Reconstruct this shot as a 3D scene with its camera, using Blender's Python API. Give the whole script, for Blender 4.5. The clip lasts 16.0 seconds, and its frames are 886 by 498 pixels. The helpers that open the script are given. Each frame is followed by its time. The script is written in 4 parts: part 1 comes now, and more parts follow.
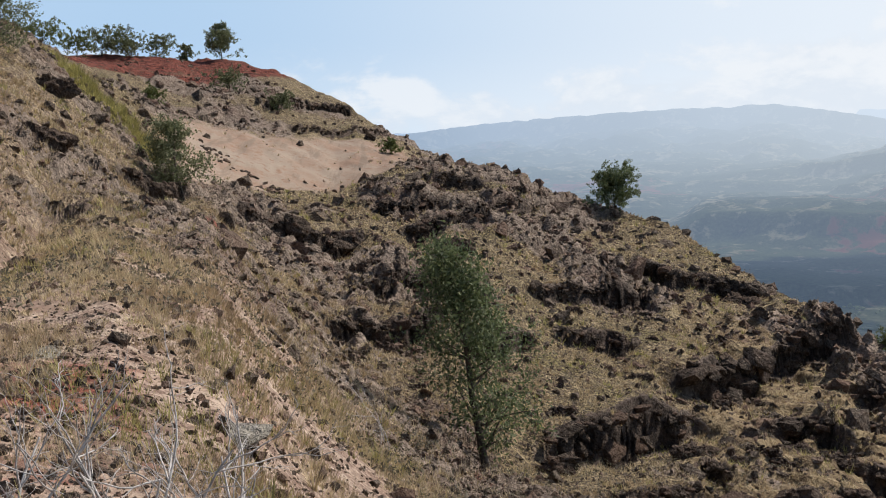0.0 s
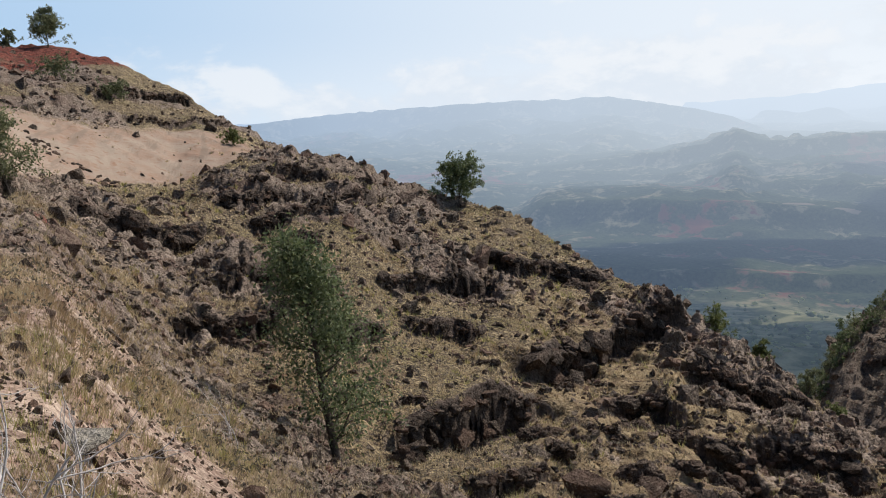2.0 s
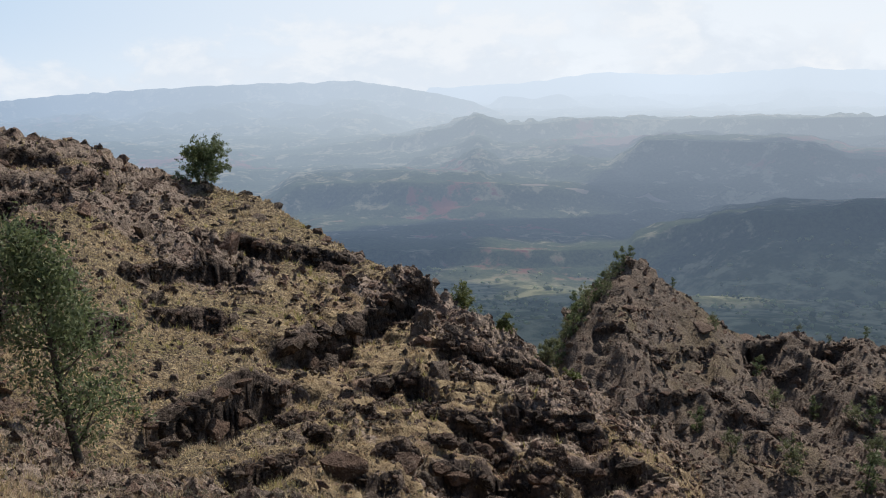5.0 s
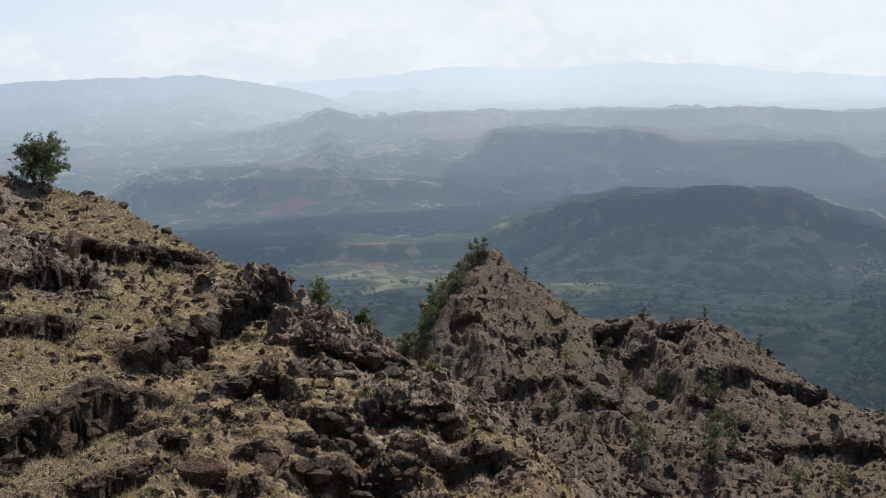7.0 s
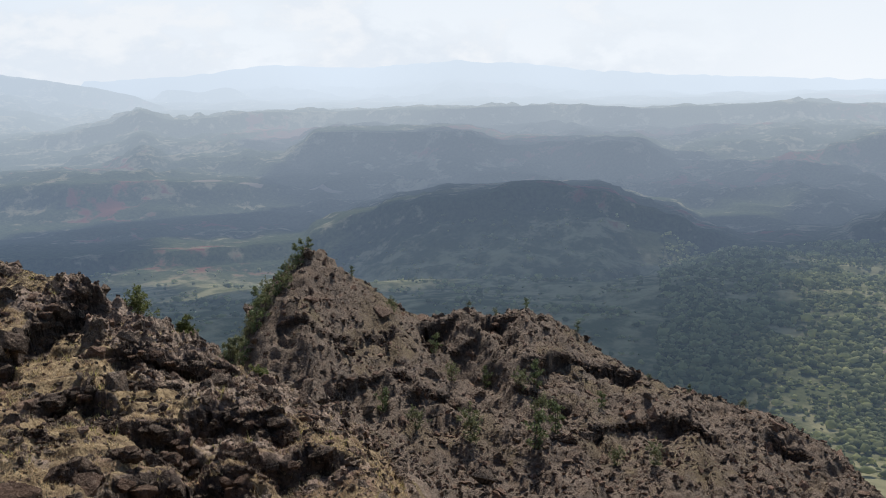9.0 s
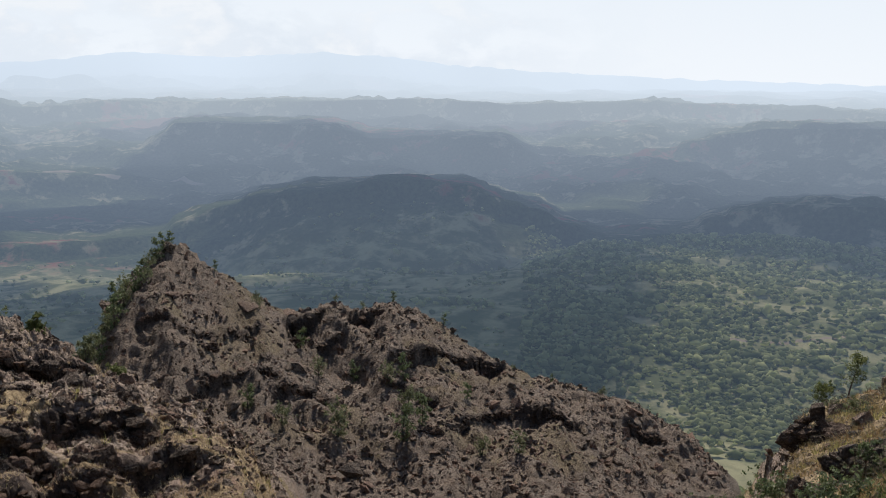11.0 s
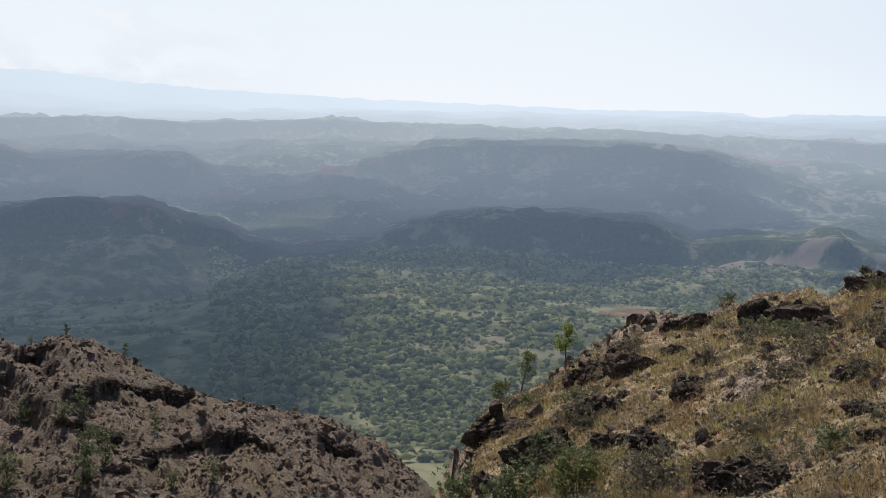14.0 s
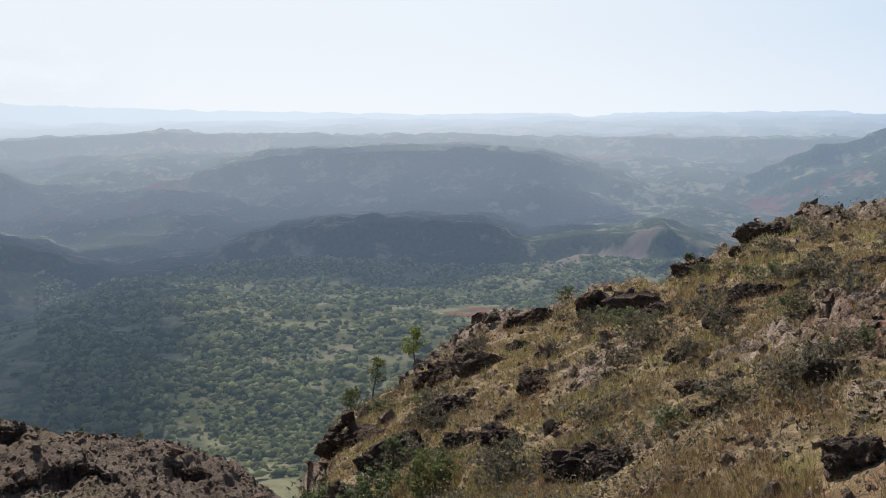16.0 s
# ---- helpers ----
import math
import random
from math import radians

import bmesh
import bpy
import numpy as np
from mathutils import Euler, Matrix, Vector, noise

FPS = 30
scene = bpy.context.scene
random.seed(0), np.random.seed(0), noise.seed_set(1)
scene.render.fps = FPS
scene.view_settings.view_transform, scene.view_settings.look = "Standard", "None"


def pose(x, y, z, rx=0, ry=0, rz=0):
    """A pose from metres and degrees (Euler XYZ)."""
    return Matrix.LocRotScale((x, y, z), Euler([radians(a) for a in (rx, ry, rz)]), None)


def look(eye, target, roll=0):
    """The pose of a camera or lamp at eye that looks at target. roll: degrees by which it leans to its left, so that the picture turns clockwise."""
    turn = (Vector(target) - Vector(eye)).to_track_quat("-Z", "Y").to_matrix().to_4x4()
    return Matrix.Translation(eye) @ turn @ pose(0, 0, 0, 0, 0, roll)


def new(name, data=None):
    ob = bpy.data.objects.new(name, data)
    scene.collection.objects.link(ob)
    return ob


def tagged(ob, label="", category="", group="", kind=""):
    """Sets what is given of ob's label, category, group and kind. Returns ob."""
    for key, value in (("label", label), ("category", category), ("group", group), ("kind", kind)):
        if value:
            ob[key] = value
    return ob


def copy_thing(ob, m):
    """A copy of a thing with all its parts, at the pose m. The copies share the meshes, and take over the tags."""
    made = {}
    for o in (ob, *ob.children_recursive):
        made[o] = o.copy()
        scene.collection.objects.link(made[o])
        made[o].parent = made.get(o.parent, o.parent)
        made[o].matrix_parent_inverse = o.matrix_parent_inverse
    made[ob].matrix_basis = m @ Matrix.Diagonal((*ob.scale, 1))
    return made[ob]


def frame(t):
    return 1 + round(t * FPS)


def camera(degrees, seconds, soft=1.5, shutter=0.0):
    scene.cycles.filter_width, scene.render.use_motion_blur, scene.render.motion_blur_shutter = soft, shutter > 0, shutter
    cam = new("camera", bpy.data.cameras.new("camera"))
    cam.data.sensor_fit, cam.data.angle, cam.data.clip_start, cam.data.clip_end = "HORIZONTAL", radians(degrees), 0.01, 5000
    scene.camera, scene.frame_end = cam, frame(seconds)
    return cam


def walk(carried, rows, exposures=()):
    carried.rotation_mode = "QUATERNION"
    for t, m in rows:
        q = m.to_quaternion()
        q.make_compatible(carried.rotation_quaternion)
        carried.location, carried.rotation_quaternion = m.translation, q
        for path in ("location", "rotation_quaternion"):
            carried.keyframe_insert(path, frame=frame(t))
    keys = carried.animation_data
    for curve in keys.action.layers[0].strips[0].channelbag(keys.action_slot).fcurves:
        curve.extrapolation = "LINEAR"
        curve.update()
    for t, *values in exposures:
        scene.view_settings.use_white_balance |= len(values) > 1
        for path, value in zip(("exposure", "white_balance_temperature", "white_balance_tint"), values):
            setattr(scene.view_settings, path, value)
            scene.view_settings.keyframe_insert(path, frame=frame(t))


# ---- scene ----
# The camera turns on one spot at the head of a ravine; eye at the origin.
cam = camera(50.86, 16.0, soft=1.05)
TURN = [(0.0, -0.13, -7.30, 0.99), (0.5, -2.46, -7.57, 0.71), (1.0, -4.77, -7.85, 0.66), (1.5, -7.08, -7.94, 0.82),
        (2.0, -9.57, -7.99, 0.85), (2.5, -11.73, -8.35, 0.93), (3.0, -13.23, -8.61, 1.08), (3.5, -14.74, -8.88, 0.02),
        (4.0, -17.97, -9.08, 1.19), (4.5, -21.78, -9.13, 0.81), (7.0, -33.85, -9.52, 0.48), (7.5, -36.93, -9.79, 0.65),
        (8.0, -40.17, -10.14, 0.86), (8.5, -42.37, -9.90, 0.69), (9.0, -44.76, -9.70, 0.71), (11.5, -56.03, -9.96, -0.07),
        (12.0, -60.21, -9.65, 0.65), (12.5, -64.28, -9.35, -0.17), (13.0, -67.04, -9.17, -0.42), (13.5, -69.34, -8.94, -0.63),
        (14.0, -72.10, -8.71, -1.12), (14.5, -74.12, -8.65, -0.95), (15.0, -76.42, -8.62, -0.80), (15.5, -78.99, -8.42, -0.50),
        (16.0, -82.10, -8.27, 0.64)]
walk(cam, [(t, pose(0, 0, 0, 90 + pitch, roll, yaw)) for t, yaw, pitch, roll in TURN],
     exposures=[(0.0, 0.0), (16.0, 0.0)])

# ---- sky and sun ----
SUN_AZ, SUN_EL = 57.0, 50.0          # degrees clockwise from +y, and above the horizon


def compass(az, el=0.0):
    a, e = radians(az), radians(el)
    return Vector((math.sin(a) * math.cos(e), math.cos(a) * math.cos(e), math.sin(e)))


class Nodes:
    """Short hand for building node trees."""

    def __init__(self, tree):
        self.t = tree
        tree.nodes.clear()

    def add(self, kind, ins=None):
        n = self.t.nodes.new(kind)
        for k, v in (ins or {}).items():
            self.put(n.inputs[k], v)
        return n

    def put(self, socket, v):
        if isinstance(v, bpy.types.NodeSocket):
            self.t.links.new(v, socket)
        elif isinstance(v, bpy.types.Node):
            self.t.links.new(v.outputs[0], socket)
        else:
            socket.default_value = v

    def math(self, op, a, b=0.0, clamp=False):
        n = self.add("ShaderNodeMath")
        n.operation, n.use_clamp = op, clamp
        self.put(n.inputs[0], a)
        self.put(n.inputs[1], b)
        return n.outputs[0]

    def mix(self, fac, a, b, blend="MIX"):
        n = self.add("ShaderNodeMix")
        n.data_type, n.blend_type = "RGBA", blend
        self.put(n.inputs[0], fac)
        for s, v in ((n.inputs[6], a), (n.inputs[7], b)):
            self.put(s, (*v, 1) if isinstance(v, tuple) and len(v) == 3 else v)
        return n.outputs[2]

    def noise(self, vec, scale, detail=3.0, rough=0.55, dist=0.0):
        n = self.add("ShaderNodeTexNoise", {"Scale": scale, "Detail": detail, "Roughness": rough, "Distortion": dist})
        if vec is not None:
            self.put(n.inputs["Vector"], vec)
        return n.outputs["Fac"]

    def ramp(self, fac, lo, hi):
        if lo > hi:
            return self.math("SUBTRACT", 1.0, self.ramp(fac, hi, lo))
        n = self.add("ShaderNodeMapRange", {"From Min": lo, "From Max": hi})
        n.interpolation_type = "SMOOTHSTEP"
        self.put(n.inputs["Value"], fac)
        return n.outputs[0]


def build_world():
    world = bpy.data.worlds.new("sky")
    scene.world = world
    world.use_nodes = True
    g = Nodes(world.node_tree)
    sky = g.add("ShaderNodeTexSky")
    sky.sky_type, sky.sun_disc = "NISHITA", False
    sky.sun_elevation, sky.sun_rotation = radians(SUN_EL), radians(SUN_AZ)
    sky.air_density, sky.dust_density, sky.ozone_density = 1.1, 0.8, 1.5
    way = g.add("ShaderNodeTexCoord").outputs["Generated"]
    x, y, z = g.add("ShaderNodeSeparateXYZ", {0: way}).outputs
    # bright haze low down, whiter towards the sun
    s = compass(SUN_AZ)
    sunward = g.ramp(g.math("ADD", g.math("MULTIPLY", x, s.x), g.math("MULTIPLY", y, s.y)), 0.25, 0.98)
    pale = g.mix(sunward, (4.5, 6.35, 8.6), (8.4, 9.0, 9.7))
    low = g.mix(g.ramp(z, 0.10, -0.01), pale, g.mix(sunward, (6.2, 7.6, 9.1), (8.9, 9.35, 9.9)))
    base = g.mix(g.ramp(z, 0.30, 0.12), sky.outputs[0], low)
    # cumulus banks low over the far mountains, loose puffs above them
    flat = g.add("ShaderNodeCombineXYZ", {0: x, 1: y, 2: g.math("MULTIPLY", z, 2.0)}).outputs[0]
    puff = g.noise(flat, 10.0, 7.0, 0.58, 0.2)
    bank = g.noise(flat, 4.2, 3.0, 0.5)
    cover = g.math("ADD", g.math("MULTIPLY", puff, 0.55), g.math("MULTIPLY", bank, 0.45))
    high = g.math("MULTIPLY", g.math("SUBTRACT", z, 0.06), 2.0)
    side = g.math("MULTIPLY", g.ramp(x, 0.0, 0.6), 0.05)
    cloud = g.ramp(g.math("SUBTRACT", g.math("ADD", cover, side), high), 0.49, 0.585)
    cloud = g.math("MULTIPLY", g.math("MULTIPLY", cloud, g.ramp(z, 0.5, 0.2)), g.ramp(y, 0.34, 0.70))
    shade = g.mix(g.ramp(puff, 0.45, 0.62), (7.3, 8.0, 8.9), (8.8, 9.1, 9.5))
    col = g.mix(g.math("MULTIPLY", cloud, 0.72), base, shade)
    bg = g.add("ShaderNodeBackground", {"Color": col, "Strength": 0.1})
    out = g.add("ShaderNodeOutputWorld")
    g.t.links.new(bg.outputs[0], out.inputs[0])


build_world()
sun = new("sun", bpy.data.lights.new("sun", "SUN"))
sun.data.energy, sun.data.angle, sun.data.color = 5.0, radians(0.6), (1.0, 0.945, 0.885)
sun.matrix_world = look(compass(SUN_AZ, SUN_EL) * 400, (0, 0, 0))


# ---- noise in numpy ----
def lattice(i, j, seed):
    h = (i * 374761393 + j * 668265263 + seed * 974634777) & 0xFFFFFFFF
    h = ((h ^ (h >> 13)) * 1274126177) & 0xFFFFFFFF
    return (h ^ (h >> 16)) & 0xFFFFFFFF


def grain(x, y, seed=0):
    """Gradient noise, about -1 to 1."""
    xi, yi = np.floor(x).astype(np.int64), np.floor(y).astype(np.int64)
    fx, fy = x - xi, y - yi
    u, v = fx * fx * fx * (fx * (fx * 6 - 15) + 10), fy * fy * fy * (fy * (fy * 6 - 15) + 10)

    def corner(a, b):
        ang = lattice(xi + a, yi + b, seed) * (2 * np.pi / 4294967296.0)
        return np.cos(ang) * (fx - a) + np.sin(ang) * (fy - b)
    n0 = corner(0, 0) * (1 - u) + corner(1, 0) * u
    n1 = corner(0, 1) * (1 - u) + corner(1, 1) * u
    return 1.5 * (n0 * (1 - v) + n1 * v)


def fbm(x, y, size, octaves, seed=0, gain=0.5, ridged=False):
    total, amp = 0.0, 1.0
    for o in range(octaves):
        n = grain(x / size + 17.3 * o, y / size - 9.1 * o, seed + o)
        total = total + amp * ((1 - 2 * np.abs(n)) if ridged else n)
        size, amp = size * 0.5, amp * gain
    return total


def rubble_cells(x, y, size, seed):
    """Broken blocks: a height for the cell that a point lies in, tilted, with a groove between cells."""
    u, v = x / size, y / size
    ui, vi = np.floor(u).astype(np.int64), np.floor(v).astype(np.int64)
    best, second, height = np.full(u.shape, 9.0), np.full(u.shape, 9.0), np.zeros(u.shape)
    for i in (-1, 0, 1):
        for j in (-1, 0, 1):
            h = lattice(ui + i, vi + j, seed)
            px, py = ui + i + 0.1 + 0.8 * (h & 1023) / 1023.0, vi + j + 0.1 + 0.8 * ((h >> 10) & 1023) / 1023.0
            d = np.hypot(u - px, v - py)
            k = ((h >> 20) & 1023) / 1023.0
            top = k + 0.9 * (((h >> 5) & 255) / 255.0 - 0.5) * (u - px) + 0.9 * (((h >> 13) & 255) / 255.0 - 0.5) * (v - py)
            second = np.minimum(second, np.maximum(d, best))
            height = np.where(d < best, top, height)
            best = np.minimum(best, d)
    return height - 0.5 - 0.35 * step(0.16, 0.0, second - best)


def step(a, b, x):
    t = np.clip((x - a) / (b - a), 0, 1)
    return t * t * (3 - 2 * t)


# ---- the lie of the land: ridge and valley lines as (azimuth, distance, elevation angle) ----
APRON = [(-180, 6, -14), (-120, 6, -13), (-60, 5, -16), (-27, 4.8, -20), (-14, 5.5, -21.7), (-7, 8, -22.5), (0, 11.5, -22.6),
         (3, 15, -22.2), (15, 17, -23.5), (26, 18, -26), (40, 19, -27), (55, 20, -29), (68, 17, -28), (75, 13, -26),
         (85, 10.5, -23.5), (95, 9, -22.8), (108, 7.5, -21.6), (125, 6, -17), (180, 6, -14)]
HOLLOW = [(-180, 20, 0), (-120, 15, 0), (-60, 12, -1.5), (-35, 12, -7), (-27, 13, -8.5), (-20, 26, -3.4), (-14, 30, -5), (-8, 26, -12.6),
          (0, 22, -18.3), (3, 20, -21), (10, 24, -18.4), (15, 26, -18.2), (24, 33, -15.2), (33, 27, -20), (40, 25, -23),
          (42.5, 26, -26), (46, 50, -28), (60, 60, -29), (69, 42, -27), (75, 20, -21.6), (80, 20, -19), (90, 17, -16.5),
          (100, 15, -13), (108, 14, -11), (125, 14, -6), (180, 20, 0)]
CREST_WEST = [(-180, 50, 3), (-120, 50, 5), (-60, 50, 7.5), (-35, 50, 7.5), (-27, 47, 7), (-24, 45, 6), (-22, 44, 4.2), (-19.4, 42, 1.4),
              (-17, 40, -1.8), (-14, 42, -3.5), (-12, 46, -3.2), (-6.3, 52, -3.3), (-3, 54, -2.4), (0.3, 58, -2.1), (4.4, 60, -2.8),
              (6.2, 60, -4.1), (9.6, 60, -4.9), (13.6, 56, -5.9), (17.2, 50, -7.9), (20.7, 45, -10.1), (24, 40, -11.3)]
CREST_BENCH = [(24.6, 40, -12.6), (26.2, 41, -13.1), (27.9, 40, -13.9), (30.7, 38, -15.7), (33.2, 36, -17.4), (36.1, 34, -18.8),
               (40.1, 31, -21.4), (42, 29, -24.5), (45, 75, -30), (60, 75, -30), (69, 60, -28)]
CREST_EAST = [(70.5, 25, -22.7), (74.1, 27, -21), (74.9, 30, -18.7), (76.7, 33, -17.6), (78.9, 34, -16.8), (81.1, 34, -15.1),
              (85, 34, -12.8), (88.2, 33, -12.4), (91.3, 31, -11), (95.7, 31, -10.5), (97, 31, -9.3), (99.6, 32, -8.1),
              (100.8, 32, -6.9), (103.5, 34, -6), (107.6, 35, -5.7), (116, 38, -5), (140, 45, -2), (180, 50, 3)]
RED_HILL = [(-180, 95, 4), (-60, 95, 7), (-35, 95, 5), (-24, 95, 4.8), (-17.8, 95, 4.3), (-11.7, 93, 4.2), (-10.1, 90, 3.7),
            (-7.5, 84, 2.3), (-5.1, 80, 1.3), (-2.8, 78, -0.3), (0.3, 76, -2.1), (1.5, 76, -3.2), (4, 78, -6), (10, 80, -13),
            (24, 75, -25), (45, 100, -23), (60, 100, -24), (70, 100, -28), (90, 95, -32), (110, 90, -28), (140, 95, -10), (180, 95, 4)]
FAR_SPUR = [(-180, 135, 3), (-60, 135, 3), (-35, 135, -3), (-10, 130, -10), (10, 130, -20), (28, 130, -19), (31, 122, -17), (32.1, 125, -15),
            (32.9, 126, -12.9), (34.3, 128, -11.2), (36.1, 130, -9.5), (37.5, 132, -10.2), (40, 135, -12.2), (42.4, 138, -13.6),
            (44.2, 140, -13.9), (46.2, 140, -13.4), (47.6, 142, -13.9), (49.9, 143, -13.3), (51.6, 143, -14.2), (54.3, 142, -15.9),
            (56.2, 140, -17.0), (58.1, 138, -17.6), (62, 135, -18.4)]
FAR_SPUR_TAIL = [(65, 132, -19.1), (67.5, 130, -20.1), (69, 128, -20.9), (71, 126, -22.5), (75, 130, -28), (90, 130, -30),
                 (110, 130, -28), (140, 130, -12), (180, 135, 3)]
RIM = [(-180, 350, 0), (-60, 350, -2), (-35, 350, -10), (0, 350, -23.2), (60, 350, -23.2), (120, 350, -23.2), (150, 350, -8), (180, 350, 0)]
LINES = [APRON, HOLLOW, CREST_WEST + CREST_BENCH + CREST_EAST, RED_HILL, FAR_SPUR + FAR_SPUR_TAIL, RIM]
ROWS = [16, 120, 190, 56, 95, 20]      # mesh rows between one line and the next

# rock ledges: the lip as (azimuth, distance) points, the drop in metres and how far the drop runs out
LEDGES = [([(15.0, 31.6), (16.1, 32.8), (17.8, 34.1), (19.1, 35.3), (20.4, 37.2), (22.3, 38.8), (23.5, 39.4)], 2.0, 4.0),
          ([(6.6, 23.2), (8.4, 24.4), (10.1, 25.5), (12.3, 26.7), (14.4, 27.4), (15.3, 28.4)], 1.6, 3.5),
          ([(20.0, 29.6), (21.8, 30.2), (23.2, 29.5), (24.0, 28.2)], 1.3, 3.5),
          ([(24.8, 34.6), (26.6, 35.0), (28.9, 34.6), (31.4, 36.0)], 1.1, 3.5),
          ([(25.4, 26.2), (27.5, 25.9), (28.8, 25.0)], 1.2, 3.0),
          ([(24.6, 21.6), (27.5, 22.6), (29.7, 23.7), (31.6, 23.6)], 1.3, 3.5),
          ([(16.0, 23.6), (17.4, 22.6)], 0.8, 2.5), ([(11.4, 18.7), (13.4, 19.7), (15.7, 20.7)], 0.7, 2.5), ([(18.2, 20.1), (19.8, 19.6), (21.9, 19.6)], 0.8, 2.5),
          ([(29.2, 28.2), (31.4, 27.8), (34.2, 27.2)], 1.2, 3.5), ([(32.7, 24.6), (35.0, 25.0), (37.5, 25.4)], 1.0, 3.5),
          ([(-12.0, 38.4), (-9.8, 39.0), (-7.8, 39.3), (-5.4, 40.8)], 1.1, 4.0), ([(-6.6, 28.0), (-5.3, 28.6), (-3.2, 29.6), (-0.8, 31.5)], 0.9, 3.5),
          ([(-0.2, 53.2), (2.2, 54.0)], 1.0, 4.0), ([(-2.0, 42.2), (1.8, 46.3), (5.3, 52.0)], 0.9, 4.0),
          ([(5.7, 36.4), (8.0, 38.2), (10.8, 39.3), (12.4, 41.0)], 1.0, 4.0), ([(12.0, 46.0), (14.3, 45.4), (16.0, 46.4), (18.9, 46.0)], 1.2, 4.5),
          ([(-4.0, 46.0), (-2.3, 46.0), (-0.1, 48.6)], 0.8, 3.5), ([(-4.1, 33.6), (-1.8, 35.2), (0.5, 37.4)], 0.8, 3.5),
          ([(7.0, 32.8), (9.4, 33.0), (11.0, 33.3)], 0.8, 3.5), ([(1.5, 29.2), (3.8, 29.7), (5.4, 31.2)], 0.8, 3.5),
          ([(-19.0, 31.5), (-17.4, 33.6), (-16.0, 35.6)], 1.0, 4.0),
          ([(-10.8, 71.0), (-9.0, 75.0), (-7.5, 79.0), (-5.6, 80.0)], 1.1, 5.0), ([(-9.2, 67.5), (-6.2, 70.0), (-3.3, 76.5)], 0.6, 4.0),
          ([(43.5, 136.0), (45.2, 137.0), (46.9, 138.0), (48.2, 137.0)], 2.6, 15.0), ([(45.0, 129.5), (47.3, 132.5), (48.9, 132.0)], 1.6, 13.0),
          ([(49.6, 123.4), (52.3, 129.0), (54.4, 134.0), (56.5, 138.0)], 1.9, 14.0), ([(54.2, 114.0), (56.6, 118.0), (58.7, 118.4), (61.3, 117.2)], 1.8, 14.0),
          ([(42.4, 112.0), (44.4, 115.0), (45.7, 113.8)], 2.6, 14.0), ([(34.3, 114.5), (36.6, 112.8), (38.7, 118.8), (41.8, 126.0)], 0.9, 7.0),
          ([(37.3, 105.4), (40.1, 112.6), (42.4, 116.0)], 1.5, 10.0), ([(48.5, 118.6), (50.9, 118.3), (52.5, 117.4)], 1.4, 10.0), ([(64.8, 125.0), (67.1, 125.7)], 1.4, 10.0)]
# rock masses standing out of the slope: azimuth, distance, width, height
OUTCROPS_WEST = [(21.9, 20.9, 0.9, 0.7), (26.8, 23.6, 1.0, 0.7), (33.7, 26.9, 0.9, 0.8), (6.9, 21.4, 0.8, 0.7), (-17.6, 32.8, 1.5, 0.9), (-23.1, 26.2, 1.0, 0.8), (-22.6, 36.0, 1.3, 0.9),
                 (0.6, 38.0, 1.3, 0.7), (17.8, 44.5, 1.4, 0.9)]
OUTCROPS_EAST = [(92.4, 25.6, 1.5, 1.0), (94.4, 24.4, 1.3, 0.9), (99.1, 15.8, 0.55, 0.5), (100.8, 17.8, 0.55, 0.4), (81.6, 26.5, 1.3, 0.7), (84.4, 23.6, 1.3, 0.6), (82.2, 19.4, 1.2, 0.6),
                 (85.8, 13.7, 0.6, 0.5), (90.2, 10.8, 0.55, 0.5), (91.8, 10.5, 0.5, 0.4), (75.6, 22.6, 1.2, 1.3), (78.7, 16.4, 0.9, 0.8), (106.9, 8.2, 0.5, 0.35), (105.2, 11.2, 0.5, 0.25),
                 (101.6, 29.0, 1.6, 0.7), (97.4, 28.2, 1.1, 0.6), (87.0, 30.3, 1.4, 0.5)]
OUTCROPS_SPUR = [(43.9, 128.5, 3.2, 2.2), (48.6, 136.5, 3.5, 1.8), (52.2, 105.2, 3.0, 1.5), (38.3, 113.0, 2.6, 1.6)]


def lay(line, az):
    a, r, e = np.array(line, float).T
    rr = np.interp(az, a, r)
    return rr, rr * np.tan(np.radians(np.interp(az, a, e)))


def base_height(az, r):
    """Smooth height at an azimuth (array) and distance (array of the same shape)."""
    rs, zs = [np.full_like(az, 1.0)], [np.full_like(az, -1.66)]
    for line in LINES:
        a, b = lay(line, az)
        rs.append(a), zs.append(b)
    z = zs[-1]
    for k in range(len(rs) - 2, -1, -1):
        f = np.clip((r - rs[k]) / (rs[k + 1] - rs[k]), 0, 1)
        z = np.where(r < rs[k + 1], zs[k] + (zs[k + 1] - zs[k]) * f, z)
    return z


